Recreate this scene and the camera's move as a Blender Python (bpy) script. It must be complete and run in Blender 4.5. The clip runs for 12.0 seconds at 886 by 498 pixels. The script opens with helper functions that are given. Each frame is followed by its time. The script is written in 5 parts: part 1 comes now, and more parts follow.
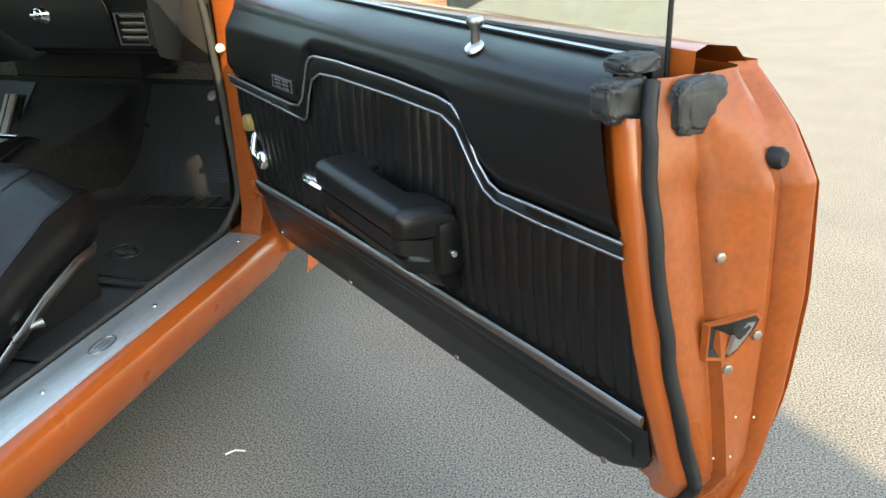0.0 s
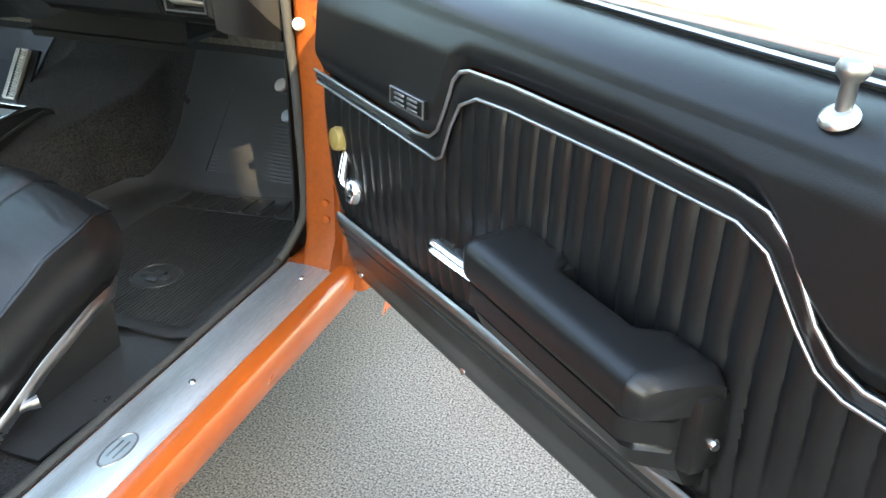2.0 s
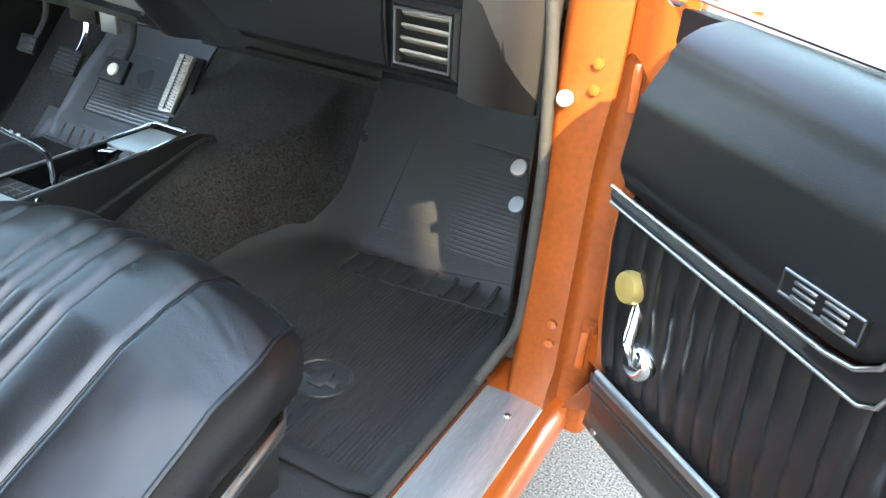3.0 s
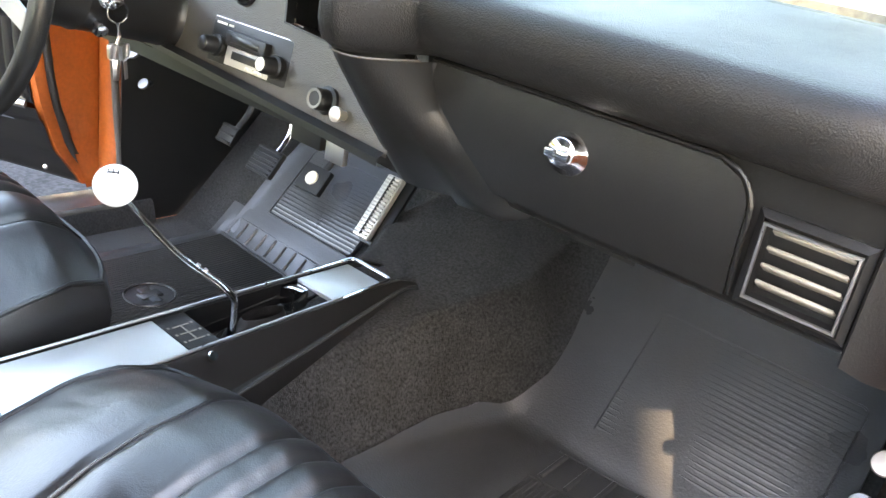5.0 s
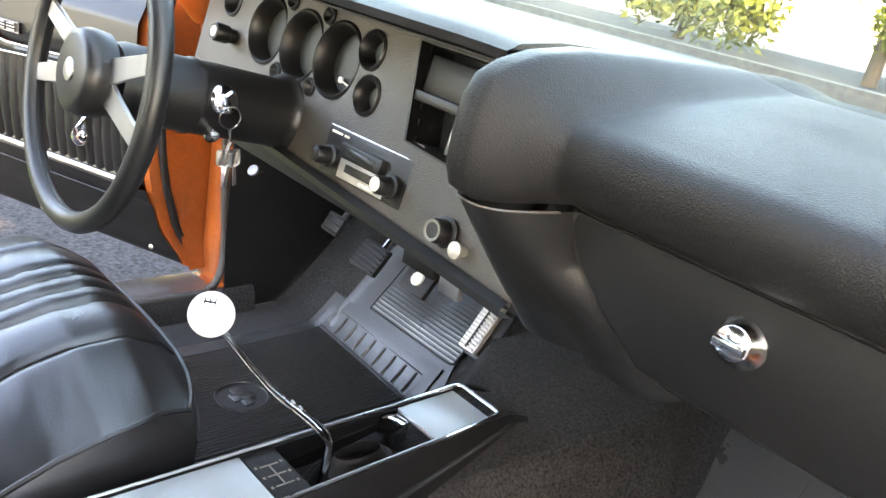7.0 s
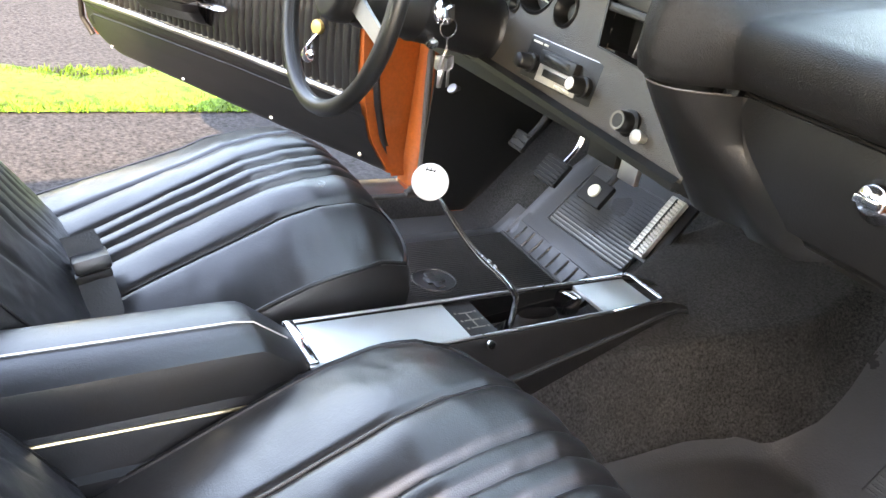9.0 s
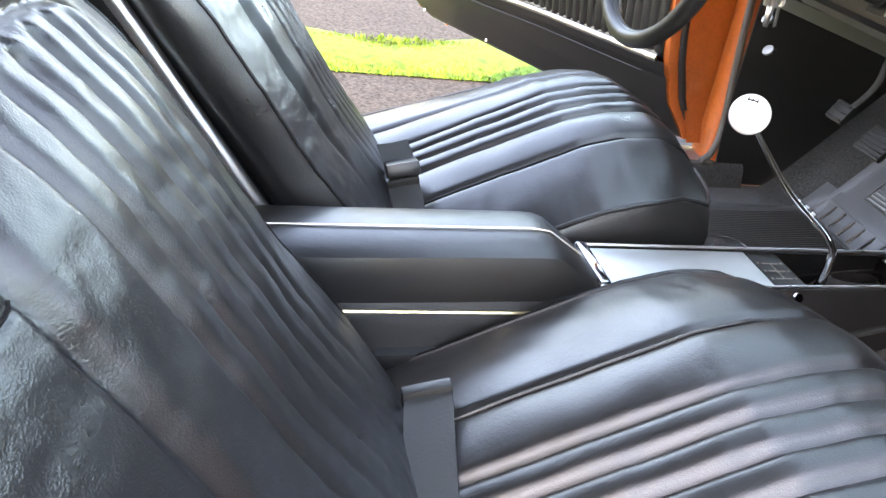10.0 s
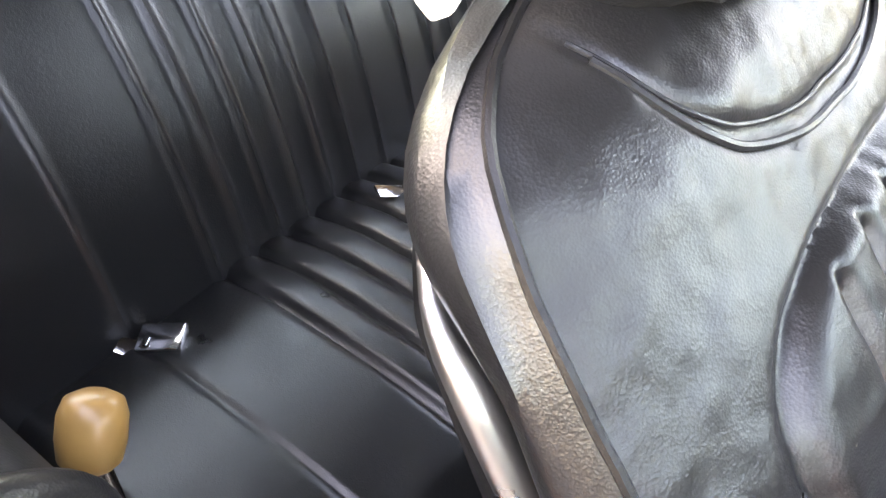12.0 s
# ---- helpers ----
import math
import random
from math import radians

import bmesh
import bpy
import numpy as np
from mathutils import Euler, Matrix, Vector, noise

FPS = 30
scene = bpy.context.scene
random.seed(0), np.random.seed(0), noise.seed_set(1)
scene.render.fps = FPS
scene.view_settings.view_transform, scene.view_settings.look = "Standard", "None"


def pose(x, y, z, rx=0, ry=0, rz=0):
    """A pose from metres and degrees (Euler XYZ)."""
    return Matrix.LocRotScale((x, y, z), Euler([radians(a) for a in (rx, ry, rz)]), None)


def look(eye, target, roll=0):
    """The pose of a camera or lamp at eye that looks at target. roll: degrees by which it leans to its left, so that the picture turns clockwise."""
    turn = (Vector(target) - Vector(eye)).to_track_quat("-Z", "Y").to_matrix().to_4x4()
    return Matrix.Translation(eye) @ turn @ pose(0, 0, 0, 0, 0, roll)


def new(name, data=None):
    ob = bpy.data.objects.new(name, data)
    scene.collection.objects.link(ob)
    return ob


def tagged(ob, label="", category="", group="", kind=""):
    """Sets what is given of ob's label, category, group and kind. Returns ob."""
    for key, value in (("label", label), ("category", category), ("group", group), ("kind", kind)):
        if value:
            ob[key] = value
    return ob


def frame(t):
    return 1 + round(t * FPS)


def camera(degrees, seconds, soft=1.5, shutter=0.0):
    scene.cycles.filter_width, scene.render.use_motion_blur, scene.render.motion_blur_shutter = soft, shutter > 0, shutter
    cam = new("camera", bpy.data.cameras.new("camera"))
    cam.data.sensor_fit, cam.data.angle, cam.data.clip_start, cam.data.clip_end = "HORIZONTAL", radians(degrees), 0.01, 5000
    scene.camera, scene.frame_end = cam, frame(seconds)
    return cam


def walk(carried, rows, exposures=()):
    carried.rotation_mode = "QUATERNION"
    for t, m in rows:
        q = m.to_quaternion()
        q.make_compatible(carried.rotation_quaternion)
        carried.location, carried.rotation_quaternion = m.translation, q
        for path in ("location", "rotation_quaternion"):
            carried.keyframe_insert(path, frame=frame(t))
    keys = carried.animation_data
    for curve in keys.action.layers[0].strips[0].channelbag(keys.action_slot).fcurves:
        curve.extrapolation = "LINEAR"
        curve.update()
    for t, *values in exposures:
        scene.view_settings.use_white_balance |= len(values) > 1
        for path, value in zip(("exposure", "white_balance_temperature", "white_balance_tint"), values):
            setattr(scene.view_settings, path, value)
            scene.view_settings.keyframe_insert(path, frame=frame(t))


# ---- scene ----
cam = camera(57.7, 12.0)
PATH = [
    (0, (0.995, -1.063, 1.102), (0.456, 0.687, 0.299), -2.39),
    (0.5, (0.939, -1.027, 1.109), (0.485, 0.739, 0.287), -2.73),
    (1, (0.853, -0.972, 1.097), (0.451, 0.792, 0.244), -2.08),
    (1.5, (0.758, -0.840, 1.084), (0.325, 0.898, 0.193), -0.27),
    (2, (0.652, -0.643, 1.085), (0.090, 1.049, 0.179), 1.57),
    (2.5, (0.498, -0.509, 1.078), (-0.194, 1.126, 0.157), 4.08),
    (3, (0.286, -0.359, 1.094), (-0.479, 1.233, 0.156), 5.72),
    (3.5, (0.171, -0.255, 1.077), (-0.670, 1.273, 0.098), 6.57),
    (3.7, (0.136, -0.210, 1.070), (-0.746, 1.290, 0.084), 6.73),
    (5.3, (-0.076, -0.170, 1.097), (-1.195, 1.309, 0.348), 11.05),
    (5.5, (-0.093, -0.180, 1.109), (-1.228, 1.291, 0.370), 10.72),
    (6, (-0.122, -0.159, 1.120), (-1.331, 1.272, 0.419), 10.72),
    (6.5, (-0.159, -0.117, 1.137), (-1.407, 1.280, 0.436), 10.36),
    (6.7, (-0.179, -0.091, 1.135), (-1.451, 1.287, 0.440), 10.92),
    (8.3, (-0.162, -0.097, 1.121), (-1.570, 1.043, 0.274), 10.75),
    (8.5, (-0.115, -0.146, 1.115), (-1.530, 0.969, 0.247), 10.72),
    (9, (-0.028, -0.236, 1.110), (-1.519, 0.768, 0.232), 10.63),
    (9.5, (-0.031, -0.249, 1.041), (-1.666, 0.504, 0.171), 9.76),
    (10, (-0.008, -0.278, 1.002), (-1.710, 0.133, 0.037), 8.18),
    (10.5, (0.018, -0.368, 0.973), (-1.678, -0.216, -0.076), 7.6),
    (11, (0.039, -0.437, 0.999), (-1.62, -0.483, -0.116), 8.7),
    (11.5, (-0.006, -0.437, 1.042), (-1.548, -0.834, -0.169), 9.6),
    (12, (-0.074, -0.423, 1.089), (-1.307, -1.218, -0.27), 5.6),
]
walk(cam, [(t, look(eye, target, roll)) for t, eye, target, roll in PATH],
     [(0, 3.15, 8600, 2), (1.0, 3.3, 8400, 2), (1.5, 3.75, 8300, 3), (2.5, 4.4, 8200, 5), (3.5, 4.95, 7650, 7), (5.5, 5.25, 9000, 18), (6.5, 5.08, 9000, 18), (8.5, 5.0, 9200, 19), (10, 4.95, 9200, 20), (11.3, 5.05, 9800, 22), (12, 5.2, 10600, 26)])
# ---- world and light ----
SUN_AZ, SUN_EL = math.atan2(.655, -.755), radians(36.0)      # compass turn from +y, height
world = bpy.data.worlds.new("sky")
scene.world = world
world.use_nodes = True
wn = world.node_tree.nodes
sky = wn.new("ShaderNodeTexSky")
sky.sky_type, sky.sun_disc = "NISHITA", False
sky.sun_elevation, sky.sun_rotation = SUN_EL, SUN_AZ
sky.air_density, sky.dust_density, sky.ozone_density = 1.0, 0.8, 1.3
wn["Background"].inputs["Strength"].default_value = 0.15
world.node_tree.links.new(sky.outputs[0], wn["Background"].inputs["Color"])
sun_data = bpy.data.lights.new("sun", "SUN")
sun_data.energy, sun_data.angle, sun_data.color = 1.4, radians(0.6), (1.0, 0.88, 0.71)
sun = new("sun", sun_data)
sun_way = Vector((math.sin(SUN_AZ) * math.cos(SUN_EL), math.cos(SUN_AZ) * math.cos(SUN_EL), math.sin(SUN_EL)))
sun.matrix_world = look(sun_way * 30, (0, 0, 0))


# ---- materials ----
def material(name, color, rough=0.5, metal=0.0, coat=0.0, spec=0.5, grain=None, bump=0.0, bump_scale=300.0,
             stain=0.0, stain_scale=6.0, rough_var=0.0, kind="noise", transmission=0.0, ior=1.45, sheen=0.0, stretch=(1, 1, 1), crease=None, coat_rough=0.08):
    m = bpy.data.materials.new(name)
    m.use_nodes = True
    nt = m.node_tree
    n, link = nt.nodes, nt.links.new
    b = n["Principled BSDF"]
    b.inputs["Roughness"].default_value, b.inputs["Metallic"].default_value = rough, metal
    b.inputs["Coat Weight"].default_value, b.inputs["Specular IOR Level"].default_value = coat, spec
    b.inputs["Coat Roughness"].default_value = coat_rough
    b.inputs["Transmission Weight"].default_value, b.inputs["IOR"].default_value = transmission, ior
    b.inputs["Sheen Weight"].default_value = sheen
    tc = n.new("ShaderNodeTexCoord")
    mp = n.new("ShaderNodeMapping")
    mp.inputs["Scale"].default_value = stretch
    link(tc.outputs["Object"], mp.inputs["Vector"])
    col = n.new("ShaderNodeMix")
    col.data_type = "RGBA"
    col.inputs["A"].default_value = (*color, 1)
    dark = tuple(c * (1 - stain) for c in color)
    col.inputs["B"].default_value = (*dark, 1)
    big = n.new("ShaderNodeTexNoise")
    big.inputs["Scale"].default_value, big.inputs["Detail"].default_value = stain_scale, 6
    link(mp.outputs[0], big.inputs["Vector"])
    link(big.outputs["Fac"], col.inputs["Factor"])
    out = col.outputs["Result"]
    if grain:
        g = n.new("ShaderNodeTexNoise")
        g.inputs["Scale"].default_value, g.inputs["Detail"].default_value = grain[1], 3
        link(mp.outputs[0], g.inputs["Vector"])
        ramp = n.new("ShaderNodeMapRange")
        ramp.inputs["From Min"].default_value, ramp.inputs["From Max"].default_value = 0.3, 0.7
        ramp.inputs["To Min"].default_value, ramp.inputs["To Max"].default_value = 1 - grain[0], 1 + grain[0]
        link(g.outputs["Fac"], ramp.inputs["Value"])
        mul = n.new("ShaderNodeMix")
        mul.data_type, mul.blend_type = "RGBA", "MULTIPLY"
        mul.inputs["Factor"].default_value = 1.0
        link(out, mul.inputs["A"])
        link(ramp.outputs[0], mul.inputs["B"])
        out = mul.outputs["Result"]
    link(out, b.inputs["Base Color"])
    if rough_var:
        rr = n.new("ShaderNodeMapRange")
        rr.inputs["From Min"].default_value, rr.inputs["From Max"].default_value = 0.3, 0.7
        rr.inputs["To Min"].default_value, rr.inputs["To Max"].default_value = rough - rough_var, rough + rough_var
        link(big.outputs["Fac"], rr.inputs["Value"])
        link(rr.outputs[0], b.inputs["Roughness"])
    if bump:
        t = n.new("ShaderNodeTexVoronoi" if kind == "cells" else "ShaderNodeTexNoise")
        t.inputs["Scale"].default_value = bump_scale
        link(mp.outputs[0], t.inputs["Vector"])
        bp = n.new("ShaderNodeBump")
        bp.inputs["Strength"].default_value, bp.inputs["Distance"].default_value = bump, 0.002
        link(t.outputs["Distance" if kind == "cells" else "Fac"], bp.inputs["Height"])
        link(bp.outputs[0], b.inputs["Normal"])
        if crease:                                   # soft irregular creases over the fine grain
            c1 = n.new("ShaderNodeTexNoise")
            c1.inputs["Scale"].default_value, c1.inputs["Detail"].default_value, c1.inputs["Distortion"].default_value = crease[1], 4, 1.2
            link(mp.outputs[0], c1.inputs["Vector"])
            b2 = n.new("ShaderNodeBump")
            b2.inputs["Strength"].default_value, b2.inputs["Distance"].default_value = crease[0], 0.006
            link(c1.outputs["Fac"], b2.inputs["Height"])
            link(b2.outputs[0], bp.inputs["Normal"])
    return m


VINYL = material("black_vinyl", (0.0075, 0.0075, 0.0078), 0.34, bump=0.09, bump_scale=900, stain=0.35, rough_var=0.06, kind="cells", spec=0.40)
SEAT = material("seat_vinyl", (0.0095, 0.0095, 0.0098), 0.33, bump=0.09, bump_scale=700, stain=0.35, stain_scale=9, rough_var=0.06, spec=0.72, crease=(0.058, 140), kind="cells")
PAD = material("dash_pad", (0.010, 0.010, 0.0105), 0.48, bump=0.26, bump_scale=620, stain=0.3, rough_var=0.05, spec=0.22, crease=(0.05, 220), kind="cells")
PLASTIC = material("black_plastic", (0.0075, 0.0075, 0.0077), 0.38, bump=0.15, bump_scale=500, stain=0.3, rough_var=0.08, spec=0.38)
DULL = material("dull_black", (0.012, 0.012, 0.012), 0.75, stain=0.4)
PANEL = material("instrument_panel", (0.055, 0.046, 0.036), 0.42, spec=0.6, bump=0.30, bump_scale=560, stain=0.3, kind="cells")
RUBBER = material("rubber", (0.010, 0.010, 0.0105), 0.6, spec=0.35, bump=0.3, bump_scale=350, stain=0.4, rough_var=0.08)
MAT = material("rubber_mat", (0.038, 0.038, 0.038), 0.36, bump=0.25, bump_scale=300, stain=0.45, stain_scale=9, rough_var=0.1, spec=0.7)
CARPET = material("black_carpet", (0.031, 0.031, 0.0308), 1.0, grain=(0.62, 235), bump=0.8, bump_scale=600, stain=0.55, stain_scale=14, sheen=0.06, spec=0.08)
FELT = material("grey_felt", (0.13, 0.12, 0.105), 0.9, grain=(0.3, 90), bump=0.5, bump_scale=120, stain=0.5, stain_scale=5)
PAINT = material("orange_paint", (0.42, 0.085, 0.014), 0.32, coat=0.5, stain=0.3, stain_scale=9, rough_var=0.06, bump=0.05, bump_scale=60)
# the body's orange, darkened in colour for shade on door edges and pillars
SHADED_PAINT = material("shaded_orange_paint", (0.30, 0.066, 0.0125), 0.46, spec=0.35, coat=0.10, stain=0.4, stain_scale=14, rough_var=0.08, bump=0.12, bump_scale=40, grain=(0.12, 120))
CHROME = material("chrome", (0.75, 0.75, 0.76), 0.12, metal=1.0, stain=0.2, rough_var=0.05)
DIM = material("dulled_trim", (0.36, 0.35, 0.34), 0.42, metal=1.0, stain=0.4, stain_scale=14, rough_var=0.1)
TRIM = material("silver_trim", (0.54, 0.53, 0.52), 0.34, metal=1.0, stain=0.3, stain_scale=20, rough_var=0.08)
ALU = material("brushed_aluminium", (0.64, 0.645, 0.64), 0.46, metal=0.85, stain=0.2, stain_scale=14, grain=(0.10, 60), rough_var=0.1, stretch=(14, 1, 14))
PLATE = material("satin_plate", (0.55, 0.58, 0.58), 0.4, metal=0.8, stain=0.2, stain_scale=7, rough_var=0.08)
BRASS = material("aged_knob", (0.42, 0.30, 0.10), 0.35, metal=0.3, coat=0.3, stain=0.4, stain_scale=60)
WHITE = material("white_ball", (0.85, 0.85, 0.84), 0.2, coat=0.5, stain=0.05)
GLASS = material("tinted_glass", (0.86, 0.95, 0.86), 0.0, transmission=1.0, ior=1.45)
ASPHALT = material("asphalt", (0.184, 0.164, 0.138), 0.95, grain=(0.9, 225), bump=0.04, bump_scale=420, stain=0.35, stain_scale=3.0)
DARKTOP = material("dark_asphalt", (0.026, 0.0245, 0.0245), 0.9, grain=(0.8, 70), bump=1.0, bump_scale=110, stain=0.4, stain_scale=1.5, spec=0.2)
GRASS = material("grass", (0.062, 0.125, 0.010), 0.75, grain=(0.6, 24), stain=0.45, stain_scale=4, spec=0.2)
GAUGE = material("gauge_face", (0.016, 0.017, 0.015), 0.30, stain=0.2, spec=0.4)
TAPE = material("black_tape", (0.024, 0.024, 0.025), 0.6, bump=0.3, bump_scale=60, stain=0.3)
LEAF = material("foliage", (0.115, 0.135, 0.022), 0.6, grain=(0.5, 3), stain=0.5, stain_scale=1.2, spec=0.3)
BARK = material("bark", (0.10, 0.075, 0.05), 0.9, bump=0.8, bump_scale=40, stain=0.4)
RUST = material("bare_rusty_metal", (0.10, 0.062, 0.045), 0.6, grain=(0.7, 40), bump=0.3, bump_scale=80, stain=0.7, stain_scale=22)
GOLD = material("gold_trim", (0.55, 0.42, 0.25), 0.3, metal=1.0)
AMBER = material("amber_knob", (0.36, 0.19, 0.06), 0.4, coat=0.2, stain=0.45, stain_scale=45)
RENDER = material("blocker_render", (0.62, 0.54, 0.42), 0.9, grain=(0.1, 60), stain=0.15, stain_scale=0.7)
SLEEVE = material("belt_sleeve", (0.022, 0.024, 0.025), 0.5, bump=0.2, bump_scale=300, stain=0.25, stain_scale=12)
LACE = material("windlace", (0.045, 0.042, 0.037), 0.8, bump=0.5, bump_scale=500, stain=0.3, stain_scale=20)
GREY = material("grey_plastic", (0.014, 0.0135, 0.013), 0.42, bump=0.15, bump_scale=400, stain=0.3, rough_var=0.06)
CAP = material("dash_cap", (0.040, 0.036, 0.031), 0.5, bump=0.15, bump_scale=400, stain=0.3, rough_var=0.06)
SLAT = material("vent_slat", (0.16, 0.145, 0.12), 0.4, stain=0.3)
SILVER = material("silver_face", (0.50, 0.47, 0.42), 0.4, metal=0.6, stain=0.25, stain_scale=40)
PALE = material("pale_plastic", (0.72, 0.68, 0.58), 0.4, stain=0.2)

C = -0.822        # the car's middle line


# ---- mesh helpers ----
def thing(name, at, label, category, group="", kind=""):
    ob = new(name)
    ob.empty_display_size = 0.05
    ob.location = at
    bpy.context.view_layer.update()
    return tagged(ob, label, category, group, kind)


def flip(bm):
    """Mirrors world-space geometry about the car's middle line."""
    bmesh.ops.transform(bm, matrix=Matrix.Translation((2 * C, 0, 0)) @ Matrix.Diagonal((-1, 1, 1, 1)), verts=bm.verts)
    bmesh.ops.reverse_faces(bm, faces=bm.faces)
    return bm


def part(name, bm, mat, parent=None, label="", smooth=True, mirror=False):
    if mirror:
        flip(bm)
    me = bpy.data.meshes.new(name)
    if parent is not None:
        spot = Vector(parent.location)
        up = parent.parent
        while up is not None:
            spot += Vector(up.location)
            up = up.parent
        bmesh.ops.translate(bm, vec=-spot, verts=bm.verts)
    bm.to_mesh(me)
    bm.free()
    if smooth:
        me.polygons.foreach_set("use_smooth", [True] * len(me.polygons))
    me.materials.append(mat)
    ob = new(name, me)
    ob.parent = parent
    if smooth:
        me.set_sharp_from_angle(angle=radians(48))
    return tagged(ob, label)


def mesh_thing(name, bm, mat, label, category, group="", kind="", smooth=True):
    return tagged(part(name, bm, mat, None, "", smooth), label, category, group, kind)


def loft(rows, loop=False, cap=False, bm=None):
    """A skin over rows of points; loop closes each row."""
    bm = bm or bmesh.new()
    vs = [[bm.verts.new(p) for p in r] for r in rows]
    n = len(rows[0])
    for a, b in zip(vs, vs[1:]):
        for i in range(n if loop else n - 1):
            j = (i + 1) % n
            bm.faces.new((a[i], a[j], b[j], b[i]))
    if cap and loop:
        bm.faces.new(list(reversed(vs[0])))
        bm.faces.new(vs[-1])
    bmesh.ops.recalc_face_normals(bm, faces=bm.faces)
    return bm


def surf(fn, nu, nv):
    return loft([[fn(i / nu, j / nv) for j in range(nv + 1)] for i in range(nu + 1)])


def slab(bm, t):
    """Gives an open skin a thickness t against its normals."""
    bmesh.ops.solidify(bm, geom=bm.faces[:], thickness=t)
    bmesh.ops.recalc_face_normals(bm, faces=bm.faces)
    return bm


def box(x0, x1, y0, y1, z0, z1, r=0.004, seg=2, bm=None):
    b = bmesh.new()
    bmesh.ops.create_cube(b, size=1)
    for v in b.verts:
        v.co = Vector((x0 + (v.co.x + .5) * (x1 - x0), y0 + (v.co.y + .5) * (y1 - y0), z0 + (v.co.z + .5) * (z1 - z0)))
    if r:
        bmesh.ops.bevel(b, geom=b.edges[:], offset=r, segments=seg, profile=0.6, affect="EDGES")
    bmesh.ops.recalc_face_normals(b, faces=b.faces)
    return join(bm, b)


def join(bm, b):
    if bm is None:
        return b
    me = bpy.data.meshes.new("tmp")
    b.to_mesh(me)
    b.free()
    bm.from_mesh(me)
    bpy.data.meshes.remove(me)
    return bm


def moved(bm, m):
    bmesh.ops.transform(bm, matrix=m, verts=bm.verts)
    return bm


def tube(pts, r, n=8, closed=False, flat=1.0, side=(0, 0, 1)):
    """A bar of round or flattened section along points."""
    pts = [Vector(p) for p in pts]
    rows = []
    for i, p in enumerate(pts):
        a = pts[i - 1] if (i or closed) else p
        b = pts[(i + 1) % len(pts)] if (i < len(pts) - 1 or closed) else p
        d = (b - a).normalized()
        e = d.cross(Vector(side))
        e = e.normalized() if e.length > 1e-4 else d.orthogonal().normalized()
        f = e.cross(d)
        rr = r[i] if isinstance(r, (list, tuple)) else r
        rows.append([p + e * (rr * math.cos(k * math.tau / n)) + f * (rr * flat * math.sin(k * math.tau / n)) for k in range(n)])
    if closed:
        rows.append(rows[0])
        bm = loft(rows, loop=True)
        bmesh.ops.remove_doubles(bm, verts=bm.verts, dist=1e-6)
        return bm
    return loft(rows, loop=True, cap=True)


def lathe(profile, m, n=24, cap=True):
    """Turns (radius, height) round its z axis, and sets it by the pose m."""
    rows = [[m @ Vector((max(r, 1e-4) * math.cos(k * math.tau / n), max(r, 1e-4) * math.sin(k * math.tau / n), h)) for k in range(n)] for r, h in profile]
    return loft(rows, loop=True, cap=cap)


def along(at, way):
    """A pose at a place whose z axis points along way."""
    return Matrix.Translation(at) @ Vector(way).to_track_quat("Z", "Y").to_matrix().to_4x4()


def smooth_line(pts, n=8):
    """Catmull-Rom through points."""
    pts = [Vector(p) for p in pts]
    out = []
    for i in range(len(pts) - 1):
        a, b, c, d = pts[max(i - 1, 0)], pts[i], pts[i + 1], pts[min(i + 2, len(pts) - 1)]
        for k in range(n):
            t = k / n
            out.append(.5 * ((2 * b) + (c - a) * t + (2 * a - 5 * b + 4 * c - d) * t * t + (3 * b - a - 3 * c + d) * t ** 3))
    return out + [pts[-1]]


def rounded(pts, r, n=5):
    """A polyline with rounded corners."""
    pts = [Vector(p) for p in pts]
    out = [pts[0]]
    for a, b, c in zip(pts, pts[1:], pts[2:]):
        r2 = min(r, (b - a).length * .45, (c - b).length * .45)
        p, q = b + (a - b).normalized() * r2, b + (c - b).normalized() * r2
        for k in range(n + 1):
            t = k / n
            out.append((1 - t) ** 2 * p + 2 * t * (1 - t) * b + t * t * q)
    return out + [pts[-1]]


def lerp(a, b, t):
    return a + (b - a) * t


def ease(a, b, x):
    t = min(max((x - a) / (b - a), 0), 1)
    return t * t * (3 - 2 * t)


def table(x, xs, ys):
    return float(np.interp(x, xs, ys))


def soft_table(x, xs, ys, r):
    """A table whose corners are rounded over a reach r."""
    return sum(table(x + r * k / 3, xs, ys) for k in range(-3, 4)) / 7


# ---- ground ----
mesh_thing("ground", surf(lambda a, b: (lerp(-60, 60, a), lerp(-60, 60, b), 0), 24, 24), ASPHALT,
           "grey asphalt driveway with fine stones, partly in shade", "ground", kind="structure")


def crumple(at, size, seed):
    """A boxy wrap of tape with sharp creases."""
    bm = bmesh.new()
    bmesh.ops.create_icosphere(bm, subdivisions=5, radius=1)
    for v in bm.verts:
        d = v.co.normalized()
        q = Vector([math.copysign(abs(c) ** .55, c) for c in d])
        n1 = noise.noise(d * 1.7 + Vector((seed, 0, 0)))
        n2 = noise.noise(d * 4.2 + Vector((0, seed, 0)))
        k = 1 + .08 * (1 - abs(n1) * 3.0) - .05 * (1 - abs(n2) * 2.6)
        v.co = Vector(at) + Vector((q.x * size[0], q.y * size[1], q.z * size[2])) * k
    return bm


